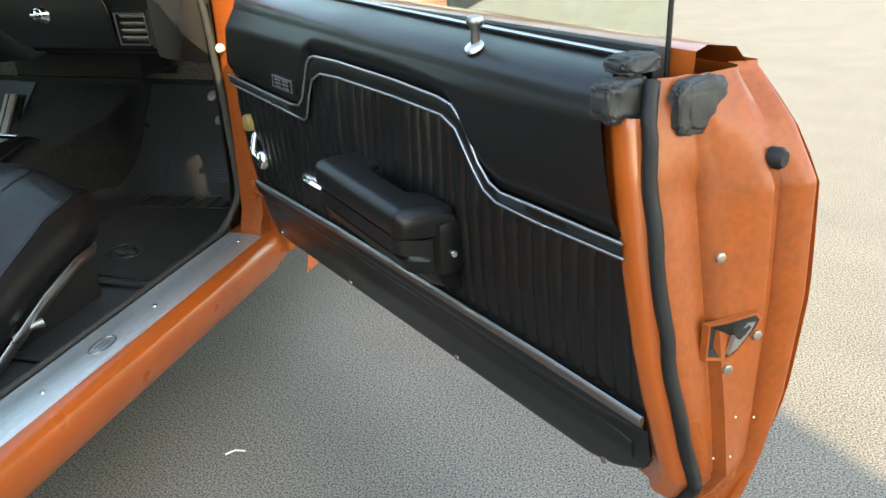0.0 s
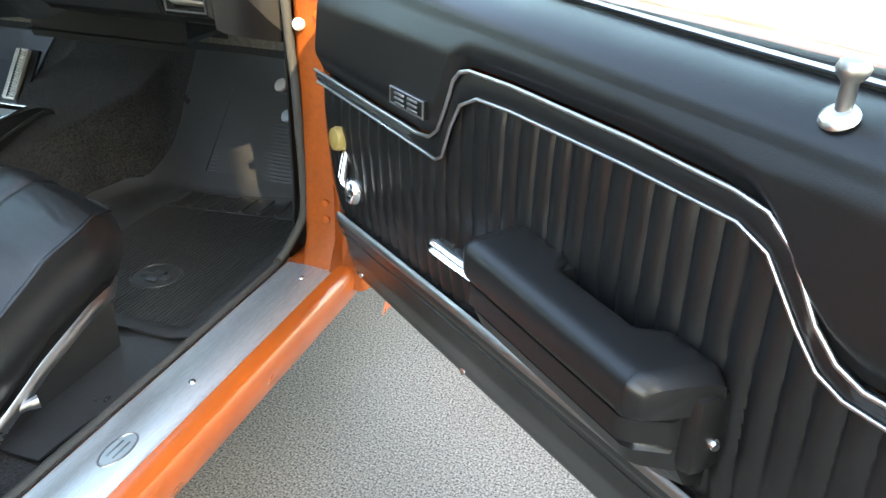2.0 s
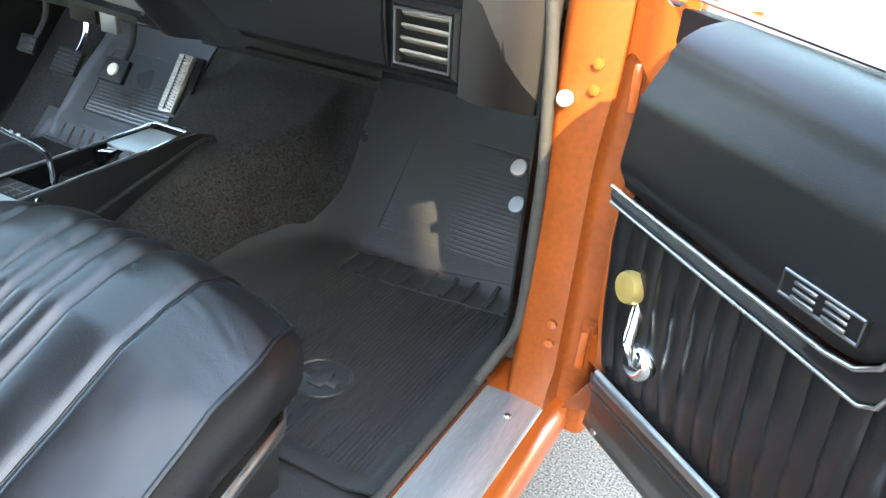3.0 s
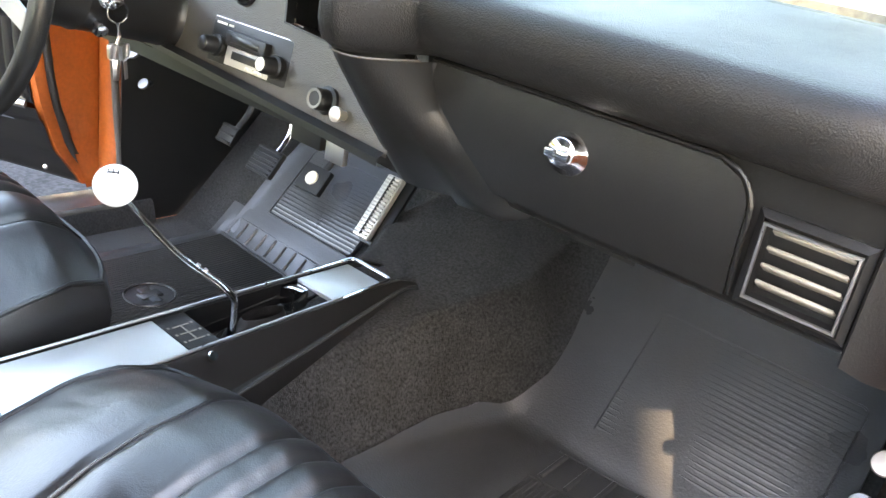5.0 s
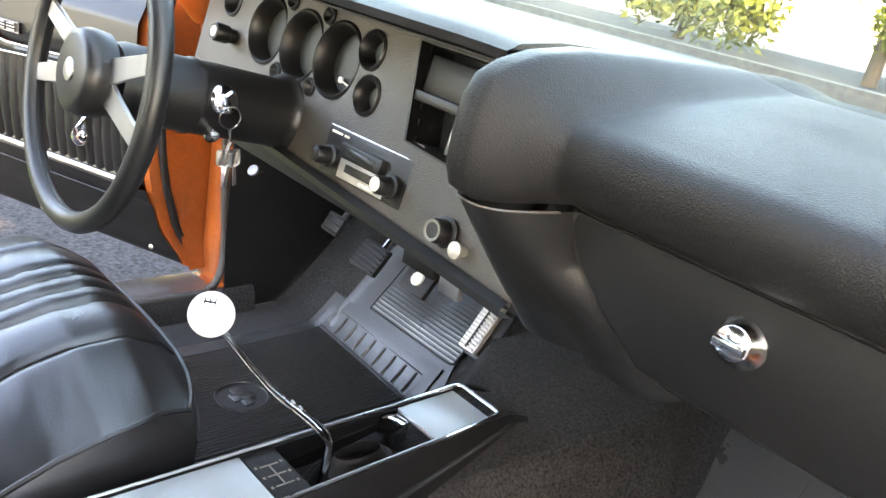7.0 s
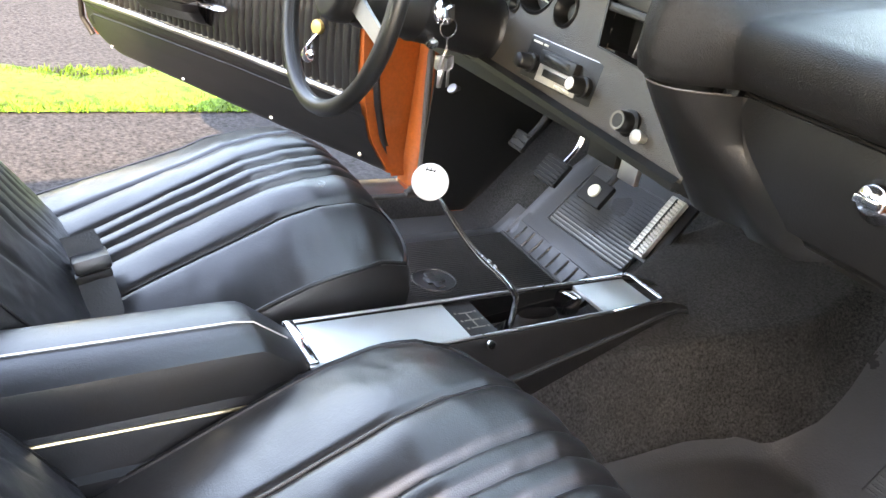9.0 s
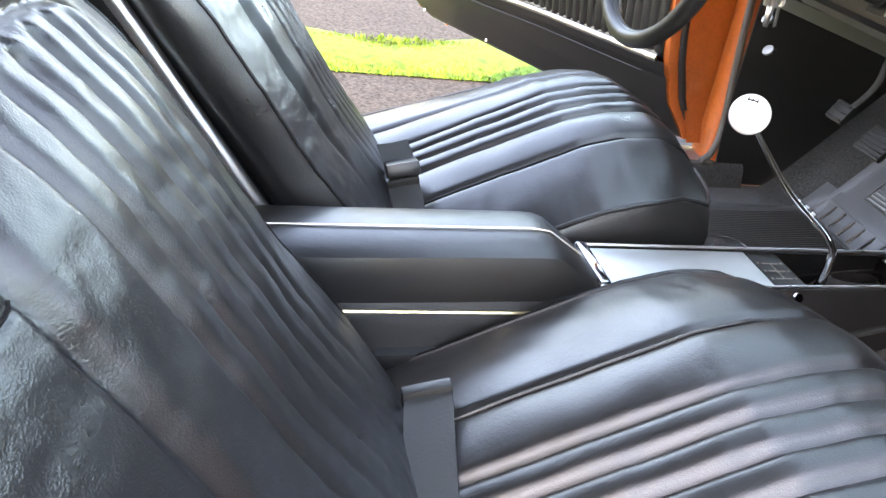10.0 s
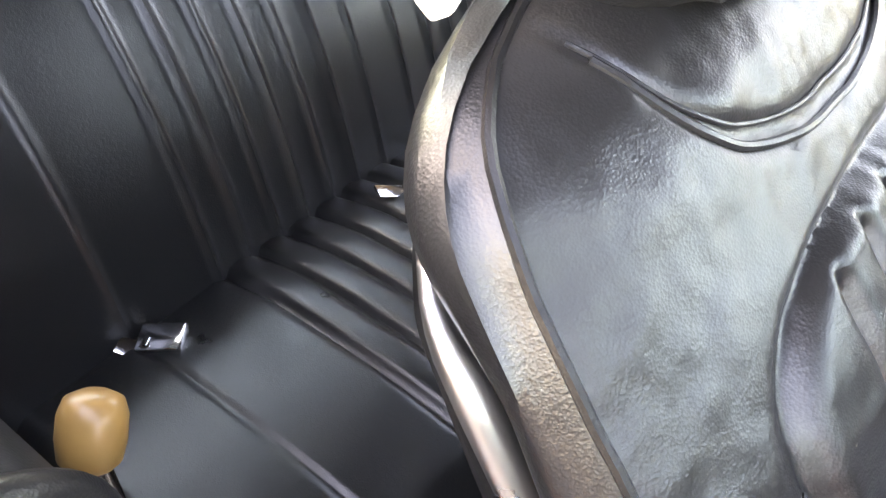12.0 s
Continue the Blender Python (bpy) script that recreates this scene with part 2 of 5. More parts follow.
# ---- car floor ----
def floor_z(x, y):
    d = abs(x - C)
    foot = 0.302 + max(0, y - .84) * 1.10
    top = lerp(.34, .455, ease(-.55, -.30, y)) + .10 * ease(.60, 1.12, y)
    foot_x = table(y, (.40, .58, .74, .85, .92, 1.05), (.135, .135, .165, .205, .240, .225))      # half width at the foot of the tunnel
    hump = top + (0.28 - top) * ease(foot_x - .085, foot_x + .050, d) ** .9
    k = 40.0
    return math.log(math.exp(k * foot) + math.exp(k * hump)) / k


car = thing("car_body", (C, 0, 0.17), "orange two-door car body with both doors open", "car", kind="structure")
part("floor_pan", surf(lambda a, b: (lerp(-0.075, 2 * C + .075, a), lerp(-1.25, 1.15, b), floor_z(lerp(-0.075, 2 * C + .075, a), lerp(-1.25, 1.15, b))), 200, 200),
     CARPET, car, "worn black carpet over a transmission hump")
part("firewall", box(2 * C, 0.0, 1.12, 1.16, .3, 1.05, 0), FELT, car, "grey felt firewall lining behind the pedals")


def rocker(mirror):
    sh = .13 if mirror else 0.0          # the car stands a little askew
    sec = [(-.078, .30), (-.076, .345), (-.066, .354), (-.045, .356), (.036, .355), (.050, .350), (.060, .336), (.063, .318),
           (.058, .295), (.045, .265), (.02, .23), (-.02, .20), (-.08, .19)]
    rows = [[(x, y, z) for x, z in sec] for y in np.linspace(-.75, .64 + sh, 30)]
    part("rocker_panel", loft(rows), PAINT, car, "orange painted rocker panel below the door", mirror=mirror)
    seal = [(-.07, -.62, .357), (-.07, .45 + sh, .357), (-.07, .54 + sh, .365), (-.055, .575 + sh, .40), (-.035, .588 + sh, .46), (-.03, .578 + sh, .60), (-.032, .57 + sh, .75), (-.06, .57 + sh, .95), (-.12, .48 + sh, 1.06)]
    part("weatherstrip", tube(smooth_line(seal, 8), .0085, 8), LACE, car, "black rubber door seal", mirror=mirror)
    part("sill_carpet", loft([[(x, y, z) for x, z in ((-.098, .302), (-.088, .335), (-.082, .353), (-.072, .3605), (-.060, .3600))] for y in np.linspace(-.56, (.645 if mirror else .56) + sh, 20)]), CARPET, car, "black carpet edge along the sill", mirror=mirror)
    # hinge pillar with its stepped face
    prows = []
    for z in np.linspace(.30, 1.0, 26):
        k = 0 if mirror else ease(.42, .36, z)
        o = .012 * ease(.7, .9, z)
        sec = [(-.045, .72), (-.04, .60), (-.03, .585 - .02 * k), (-.02, .578 - .03 * k), (.02, .574 - .03 * k), (.034 + o, .576 - .03 * k), (.04 + o, .59),
               (.048 + o, .594), (.075 + o, .592), (.085 + o, .60), (.09 + o, .66), (.09 + o, .75)]
        prows.append([(x, y + sh, z) for x, y in sec])
    part("hinge_pillar", loft(prows), SHADED_PAINT, car, "orange door hinge pillar", mirror=mirror)
    part("kick_panel", slab(surf(lambda a, b: (-.052 - .02 * ease(.3, .0, b), lerp(.58 + sh, 1.13, a), lerp(.31, .90, b)), 10, 10), .004), PLASTIC, car, "black plastic kick panel", mirror=mirror)
    # windscreen pillar, roof rail, quarter
    part("windscreen_pillar", tube(smooth_line([(.02, .66, .92), (-.05, .50, 1.06), (-.18, .22, 1.24), (-.27, .02, 1.30)], 6), .03, 8), PAINT, car, mirror=mirror)
    rows = []
    for y in np.linspace(.64 + sh * 1.3, 1.9, 8):
        rows.append([(x, y, z) for x, z in [(-.12, .935), (.03, .93), (.10, .90), (.135, .80), (.145, .62), (.13, .40), (.10, .22)]])
    part("front_fender", loft(rows), PAINT, car, "orange front fender", mirror=mirror)
    rows = []
    for y in np.linspace(-.70, -2.2, 8):
        rows.append([(x, y, z) for x, z in [(-.14, .96), (.03, .945), (.10, .90), (.135, .80), (.145, .62), (.13, .40), (.10, .17), (-.05, .165)]])
    part("quarter_panel", loft(rows), PAINT, car, "orange rear quarter panel", mirror=mirror)
    part("door_post", box(-.055, .11, -.72, -.553, .30, .895, .01), PAINT, car, "orange door lock post", mirror=mirror)


for side in (False, True):
    rocker(side)
part("hood", surf(lambda a, b: (lerp(-.10, 2 * C + .10, a), lerp(1.24, 2.35, b), .945 + .02 * math.sin(math.pi * a) - .03 * b), 20, 10), PAINT, car, "orange hood")
part("roof", slab(surf(lambda a, b: (lerp(-.24, 2 * C + .24, a), lerp(.05, -1.30, b), 1.30 + .055 * math.sin(math.pi * a) + .03 * math.sin(math.pi * b)), 20, 12), .03), DULL, car, "car roof with dark headlining")
for side in (False, True):
    part("sail_panel", slab(loft([[(-.13, y0, .93), (-.17, lerp(y0, y1, .5), 1.12), (-.25, y1, 1.31)] for y0, y1 in ((-1.02, -1.0), (-1.4, -1.2), (-1.95, -1.33))]), .03), DULL, car, "roof pillar beside the rear window", mirror=side)
rw = part("rear_window", slab(surf(lambda a, b: (lerp(-.16 - .1 * b, 2 * C + .16 + .1 * b, a), lerp(-1.88, -1.30, b), lerp(.95, 1.32, b)), 12, 6), .004), GLASS, car, "tinted rear window")
rw.visible_shadow = False
part("rear_deck", box(-.12, 2 * C + .12, -1.9, -1.32, .90, .94, .01), DULL, car, "rear parcel shelf")
part("rear_bulkhead", box(-.10, 2 * C + .10, -1.40, -1.36, .30, .92, 0), DULL, car)


def sill_plate(mirror):
    t = thing("sill_plate", (0 if not mirror else 2 * C, 0, .356), "worn aluminium door sill plate with an oval maker's badge and screws", "sill plate", "door sill plates")
    sec = [(-.058, .352), (-.056, .3595), (-.048, .3605), (-.03, .3605), (-.028, .3615), (.018, .3615), (.020, .3605), (.030, .3605), (.036, .354)]
    end = .685 if mirror else .55
    rows = [[(x, y, z) for x, z in sec] for y in (-.545, -.54, -.2, .2, end - .005, end)]
    part("plate", loft(rows), DIM if mirror else ALU, t, mirror=mirror)
    for y in (-.50, -.16, .16, .50):
        part("screw", lathe([(0, 0), (.006, 0), (.006, .001), (.0045, .0028), (0, .0032)], pose(0, y, .3612), 14), CHROME, t, mirror=mirror)
    oval = [(.016 * math.cos(k * math.tau / 28), .034 * math.sin(k * math.tau / 28)) for k in range(28)]
    ring = tube([(x - .003, y, .362) for x, y in oval], .0016, 6, closed=True)
    badge = part("badge", ring, DIM, t, "small grey oval badge", mirror=mirror)
    face = [[(.015 * g * math.cos(k * math.tau / 28) - .003, .033 * g * math.sin(k * math.tau / 28), .3622) for k in range(28)] for g in (1, .02)]
    part("badge_face", loft(face, loop=True), PLATE, badge, "pale grey face", mirror=mirror)
    for x in (-.008, .002):
        part("badge_bar", box(x - .0016, x + .0016, -.017, .017, .3624, .3628, .0001, 1), DIM, badge, mirror=mirror)


sill_plate(False)
sill_plate(True)

# ---- doors ----
def make_door(origin, turn, mirror, label):
    """A door in its own frame: x from hinge to lock, y outward, z up."""
    M = Matrix.Translation(origin) @ Matrix.Rotation(turn, 4, "Z")
    base = M @ Vector((.55, 0, .3))
    if mirror:
        base.x = 2 * C - base.x
    t = thing("car_door", base, label, "car door", "car doors")

    def dpart(name, bm, mat, parent=t, text=""):
        return part(name, moved(bm, M), mat, parent, text, mirror=mirror)

    zs = (.37, .40, .45, .52, .55, .62, .72, .82, .88, .92)
    ys = (.012, .0, -.020, -.038, -.046, -.056, -.062, -.062, -.058, -.040)

    def inner(z, u=.75):
        y = table(z, zs, ys)
        return y * (1.38 - .5 * u) if y < 0 else y

    def edge(z):      # lock-side end of the trim panel
        return table(z, (.39, .44, .53, .74, .88, .94), (1.09, 1.15, 1.156, 1.123, 1.088, 1.075))

    s0 = -.005 if mirror else .075      # where the trim begins at the hinge
    trim = [Vector((u, 0, z)) for u, z in ((s0, .786), (.11, .784), (.24, .777), (.352, .772), (.378, .775), (.396, .788), (.412, .820), (.422, .852), (.432, .863), (.449, .868), (.525, .869), (.687, .864), (.795, .857),
                                           (.826, .851), (.852, .831), (.881, .786), (.903, .765), (.926, .756), (.99, .755), (1.082, .752), (1.128, .751))]
    trim_low = [Vector((u, 0, z)) for u, z in ((s0, .768), (.105, .766), (.30, .755), (.388, .749), (.402, .757), (.417, .797), (.434, .827), (.463, .841), (.52, .843), (.683, .839), (.80, .833),
                                               (.831, .820), (.866, .774), (.889, .749), (.913, .739), (.988, .734), (1.13, .732))]

    def left_u(z):    # hinge-side end of the trim panel
        return table(z, (.38, .41, .46, .96), (-.060, -.045, -.025, .008)) if mirror else table(z, (.38, .46, .56, .96), (-.015, .04, .078, .088))

    tx, tz = [p.x for p in trim], [p.z for p in trim]

    def trim_z(u):
        return table(u, tx, tz)

    def low_z(u):
        return table(u, (-.05, .107, .437, .779, .969, 1.158), (.556, .554, .552, .541, .535, .526))

    # upper pad
    def upper(a, b):
        u0 = lerp(s0 + .005, 1.125, a)
        z1 = trim_z(u0)
        top = table(u0, (0, .41, .75, 1.07), (.957, .946, .938, .932))
        if b < .7:
            z = lerp(z1 + .002, top - .038, b / .7)
            u = lerp(left_u(z), edge(z), a)
            bulge = .012 * ease(0, .03, z - z1)
            return (u, inner(z, u) - bulge, z)
        ang = (b - .7) / .3 * math.pi * .5
        u = lerp(left_u(top), edge(top), a)
        return (u, inner(top - .038, u) - .012 + .070 * (1 - math.cos(ang)), top - .038 + .036 * math.sin(ang))
    dpart("upper_pad", surf(upper, 150, 30), VINYL, t, "smooth black vinyl upper door pad")
    # the pleated middle
    def pleat(a, b):
        u = lerp(s0, 1.125, a)
        z0, z1 = low_z(u), trim_z(u) - .004
        u += .03 * a * ease(.74, .53, lerp(z0, z1, b))
        z = lerp(z0, z1, b)
        fall = ease(0, .04, b) * ease(1, .94, b)
        wave = abs(math.sin(math.pi * u / .0262 + .5 * math.sin(u * 9)))
        soft = .65 + .35 * noise.noise(Vector((u * 14, z * 6, 3)))
        return (u, inner(z, u) + .006 - .0085 * wave ** .6 * fall * soft - .001 * noise.noise(Vector((u * 30, z * 30, 0))), z)
    dpart("pleated_insert", surf(pleat, 460, 36), VINYL, t, "vertically pleated black vinyl insert")
    # lower board
    def lower(a, b):
        u = lerp(s0 - .075, 1.155, a)
        z1 = low_z(u) - .006
        zb = table(u, (.0, .24, .8, 1.03, 1.085, 1.138, 1.155), (.374, .372, .374, .376, .395, .43, .46))
        z = lerp(zb, z1, b)
        u = lerp(left_u(z), 1.155, a)
        ridge = -.006 * ease(.80, .84, b)
        lip = .006 * ease(.03, 0, b)
        return (u, inner(z, u) + ridge + lip, z)
    dpart("lower_board", surf(lower, 80, 26), VINYL, t, "smooth black kick board")
    part_line = [(u, inner(low_z(u) - .045, u) - .005, low_z(u) - .045) for u in np.linspace(.05, 1.11, 30)] + [(1.128, inner(.47, 1.1) - .004, .475), (1.124, inner(.44, 1.1) - .003, .445)]
    dpart("seam", tube(part_line, .0012, 5), PLASTIC)
    # bright mouldings
    def on(pts, dz, dy, r, name, mat, flat=1.0):
        dpart(name, tube([(p.x, inner(p.z + dz, p.x) + dy, p.z + dz) for p in pts], r, 8, flat=flat), mat)
    fine = []
    for p, q in zip(trim, trim[1:]):
        n = max(1, int((q - p).length / .03))
        fine += [p.lerp(q, k / n) for k in range(n)]
    fine.append(trim[-1])
    on(fine, .0, -.009, .0025, "upper_moulding", TRIM)
    fine2 = []
    for p, q in zip(trim_low, trim_low[1:]):
        n = max(1, int((q - p).length / .03))
        fine2 += [p.lerp(q, k / n) for k in range(n)]
    on(fine2 + [trim_low[-1]], 0, -.006, .0021, "lower_moulding", TRIM)
    bed = [[], [], []]
    for k in range(120):
        u = lerp(s0, 1.125, k / 119)
        z0, z1 = table(u, [p.x for p in trim_low], [p.z for p in trim_low]), trim_z(u)
        bed[0].append((u, inner(z1, u) - .005, z1))
        bed[1].append((u, inner((z0 + z1) / 2, u) - .009, (z0 + z1) / 2))
        bed[2].append((u, inner(z0, u) - .004, z0))
    dpart("moulding_bed", loft(bed), VINYL)
    dpart("bottom_moulding", tube([(u, inner(low_z(u), u) - .006, low_z(u) - .002) for u in np.linspace(s0 + .010, 1.154, 40)], .0082, 8, flat=.5, side=(0, 1, 0)), DIM, t, "dulled metal lower moulding strip")
    dpart("moulding_back", loft([[(u, inner(low_z(u), u) + dy2, low_z(u) + dz) for dy2, dz in ((.008, .022), (.001, .008), (.001, -.010), (.006, -.024))] for u in np.linspace(s0 + .015, 1.150, 30)]), VINYL)
    for u, z in ((.02, .396), (.344, .388), (.715, .388), (1.06, .392)):
        dpart("screw", lathe([(0, 0), (.006, 0), (.005, .002), (0, .003)], along((u, inner(z, u) - .001, z), (0, -1, .2)), 12), TRIM)
    # armrest
    def arm(a, b):
        ang = b * math.tau
        u = lerp(.535, .812, a)
        w = ease(-.03, .07, min(a, 1 - a))
        cy, cz = -.100, lerp(.704, .684, a)
        hy, hz = .044 * (.72 + .28 * w), .024 * (.55 + .45 * w)
        c, s = math.cos(ang), math.sin(ang)
        sy, sz = abs(c) ** .45 * math.copysign(1, c), abs(s) ** .5 * math.copysign(1, s)
        y = cy + hy * sy
        if sy > 0:
            y -= .030 * sy * ease(.28, .36, a) * ease(.80, .72, a)
        return (u + (.012 if a > .9 else 0) * sy, y, cz + hz * sz)
    rows = [[arm(i / 60, j / 36) for j in range(36)] for i in range(61)]
    dpart("armrest", loft(rows, loop=True, cap=True), VINYL, t, "padded black vinyl armrest")
    base_rows = []
    for i in range(31):
        a = i / 30
        u = lerp(.53, .808, a)
        w = ease(-.03, .10, min(a, 1 - a))
        zt = lerp(.686, .666, a)
        base_rows.append([(u, -.055, zt), (u, -.10 - .040 * w, zt - .003), (u, -.10 - .040 * w, zt - .026), (u, -.094 - .032 * w, zt - .029), (u, -.094 - .032 * w, zt - .034), (u, -.098 - .034 * w, zt - .037), (u, -.092 - .030 * w, zt - .058), (u, -.086 - .024 * w, zt - .061), (u, -.074 - .014 * w, zt - .084), (u, -.05, zt - .098)])
    base_rows.append([(u, -.05, z) for u, y, z in base_rows[-1]])
    dpart("armrest_base", loft(base_rows), PLASTIC, t, "black plastic armrest base with a moulded groove")
    dpart("armrest_end", box(.765, .826, -.094, -.050, .606, .690, .014), PLASTIC, t, "moulded armrest end block")
    dpart("armrest_front_block", box(.525, .63, -.090, -.050, .655, .715, .012), PLASTIC, t)
    dpart("screw", lathe([(0, 0), (.006, 0), (.006, .003), (.004, .006), (0, .006)], along((.825, -.072, .640), (1, -.3, 0)), 12), CHROME)
    dpart("door_handle", loft([[(lerp(.42, .545, a), -.100 + .012 * a + dy * w, .664 - .010 * a + dz * w) for dy, dz in ((0, .007), (-.010, .0075), (-.015, .004), (-.013, .0), (-.016, -.005), (-.008, -.010), (.006, -.009), (.008, .004))]
                              for a, w in [(0, .25), (.04, .7), (.12, 1), (.4, 1.05), (.8, 1), (1, .9)]], loop=True, cap=True), CHROME, t, "chrome inside door pull")
    dpart("handle_shaft", tube([(.50, -.05, .652), (.50, -.09, .652)], .008, 8), PLASTIC)
    # window crank
    hub, knob = Vector((0.155, -.066, 0.621)), Vector((0.125, -0.082, 0.694))
    crank = dpart("window_crank", lathe([(0, 0), (.021, 0), (.0215, .008), (.019, .016), (.012, .021), (0, .0225)], along(hub, (0, -1, .05)), 24), CHROME, t, "chrome window winder with a yellowed knob")
    dpart("crank_arm", tube(smooth_line([hub + Vector((0, -.016, 0)), hub.lerp(knob, .4) + Vector((.003, -.014, 0)), knob + Vector((0, .018, 0))], 6), [.0085] * 6 + [.0065] * 7, 8, flat=.6), CHROME, crank)
    dpart("crank_knob", lathe([(0, 0), (.010, 0), (.017, .004), (.018, .014), (.016, .02), (0, .022)], along(knob + Vector((0, .012, 0)), (0, -1, .05)), 20), BRASS, crank, "yellowed round knob")
    # badge and lock button
    def yb(u):
        return inner(.79, u) - .014
    plate_rows = [[(u, yb(u) - .003, z + .02 * (.342 - u)) for z in (.797, .799, .817, .819)] for u in (.304, .307, .377, .380)]
    badge = dpart("badge", slab(loft(plate_rows), .006), PLASTIC, t, "small dark badge with raised bright marks")
    edge_pts = [(.305, .798), (.379, .798), (.379, .818), (.305, .818)]
    dpart("badge_rim", tube([(u, yb(u) - .004, z + .02 * (.342 - u)) for u, z in edge_pts], .0015, 6, closed=True, side=(0, 1, 0)), DIM, badge)
    for u in (.328, .357):
        for dz in (-.006, 0, .006):
            dpart("badge_mark", box(u - .011, u + .011, yb(u) - .0065, yb(u) - .004, .8065 + dz, .8095 + dz, .0005, 1), DIM, badge)
    lock = dpart("lock_button", lathe([(0, 0), (.0062, 0), (.0058, .036), (.0105, .041), (.0118, .046), (.0095, .051), (0, .053)], pose(.845, -.040, .912), 20), DIM, t, "silver door lock button")
    dpart("lock_collar", lathe([(0, 0), (.014, 0), (.013, .003), (.008, .006), (0, .006)], along((.845, -.042, .924), (0, -.5, .87)), 20), TRIM, lock)
    # belt line and glass
    dpart("belt_seal", box(-.04, 1.09, .014, .034, .905, .945, .004), RUBBER, t, "black window sweep")
    dpart("belt_moulding", tube([(-.03, .010, .960), (.41, .010, .949), (.75, .010, .941), (1.07, .010, .935)], .0028, 6), TRIM)
    pane = dpart("window_glass", box(.0, 1.082, .042, .047, .88, 1.27, 0), GLASS, t, "greenish tinted side window, raised")
    pane.visible_shadow = False
    dpart("glass_edge", tube([(1.083, .0445, .88), (1.083, .0445, 1.27)], .0030, 6), RUBBER)
    # painted shell and lock-side jamb
    def outer_u(z):
        return table(z, (.30, .34, .42, .52, .66, .80, .86, .915), (1.165, 1.182, 1.20, 1.216, 1.224, 1.217, 1.18, 1.126)) - (.075 if mirror else 0)

    def inner_u(z):
        return table(z, (.34, .41, .45, .53, .88, .95), (1.10, 1.15, 1.172, 1.160, 1.092, 1.075))
    rows, strip, seal_line = [], [], []
    for z in np.linspace(.40 if mirror else .325, .920, 100):
        iu, ou = inner_u(z), outer_u(z)
        y0 = inner(max(z, .40), 1.1) + .012
        deep = ease(.395, .425, z) * ease(.835, .79, z)              # stamped recess beside the outer lip
        low = ease(.45, .36, z)
        fold = low * (.006 * math.sin(z * 190) + .008 * noise.noise(Vector((z * 30, 2, 0))))
        a0 = iu + .050
        a1 = lerp(a0, ou, .62) + .006 * math.sin(z * 9)
        rows.append([(iu + .032, y0 + .015, z), (iu + .040, y0 + .03, z), (a0 - .010 - .008 * deep, .030, z), (a0 - .008 - .008 * deep, .036, z), (a0, .041, z), (lerp(a0, a1, .35) + fold, .056, z),
                     (lerp(a0, a1, .7) - fold, .075, z), (a1 + fold * .6, .090, z), (a1 + .001, .095, z), (a1 - .006 * deep, .099, z), (lerp(a1, ou, .5) - .010 * deep - fold * .5, .106, z),
                     (ou - .016 - .012 * deep, .115, z), (ou - .012, .122, z), (ou - .005, .134, z), (ou, .142, z), (ou - .002, .150, z), (ou - .03, .152, z)])
        if .40 < z < .885:
            strip.append([(iu - .030, y0 + .006, z), (iu - .012, y0 - .002, z), (iu - .004, y0 - .010, z), (iu + .006, y0 - .014, z), (iu + .024, y0 - .011, z), (iu + .032, y0 - .002, z), (iu + .034, y0 + .012, z)])
        seal_line.append((iu + .038 + .0015 * math.sin(z * 60), y0 + .002 + .002 * noise.noise(Vector((z * 18, 0, 1))), z))
    dpart("jamb", loft(rows), SHADED_PAINT, t, "orange painted door edge")
    if not mirror:
        dpart("inner_flange", loft(strip), PAINT, t)
    dpart("door_seal", tube(seal_line, .0088, 8), RUBBER, t, "black rubber door seal")
    dpart("bottom_hem", loft([[(lerp(.0, 1.13, a), y, z) for y, z in ((.02, .40), (.03, .385), (.08, .375), (.135, .368), (.15, .372))] for a in np.linspace(0, 1, 12)]), SHADED_PAINT, t)
    dpart("outer_skin", surf(lambda a, b: (lerp(-.09 * ease(.0, .2, b), outer_u(lerp(.365 - .04 * ease(.9, 1, a), .912, b)) - .004, a), .152 + .012 * math.sin(math.pi * b) - .03 * ease(.3, 0, b), lerp(.365 - .04 * ease(.9, 1, a), .912, b)), 20, 20), PAINT, t, "orange outer door skin")
    dpart("top_rail", loft([[(lerp(-.08, 1.115, a), y, z) for y, z in ((.05, .90), (.052, .940), (.07, .945), (.12, .937), (.15, .910))] for a in np.linspace(0, 1, 10)]), PAINT, t)
    fe = []
    for z in np.linspace(.375, .935, 24):
        l = left_u(z)
        y0, g = inner(z, .1), .6 if mirror else 1
        fe.append([(l + .012, y0 + .004, z), (l - .006, y0 + .002, z), (l - .016, y0 + .016, z), (l - .018, y0 + .040, z), (l - .045 * g, .0, z), (l - .075 * g, .06, z), (l - .12 * g, .135, z), (l - .115 * g, .150, z)])
    dpart("front_edge", loft(fe), SHADED_PAINT, t, "orange hinge edge of the door")
    dpart("front_seal", tube([(left_u(z) - .020, inner(z, .1) + .030, z) for z in np.linspace(.42, .93, 20)], .009, 8), RUBBER, t, "black rubber seal on the hinge edge")
    # latch, bolts and bumpers
    def jamb_u(y, z):
        a0 = inner_u(z) + .050
        a1 = lerp(a0, outer_u(z), .62) + .006 * math.sin(z * 9)
        return table(y, (.030, .041, .056, .075, .090), (a0 - .010, a0, lerp(a0, a1, .35), lerp(a0, a1, .7), a1))

    hole = [(.028, .604), (.028, .644), (.046, .648), (.078, .652), (.084, .645), (.078, .632), (.056, .607), (.046, .602)]
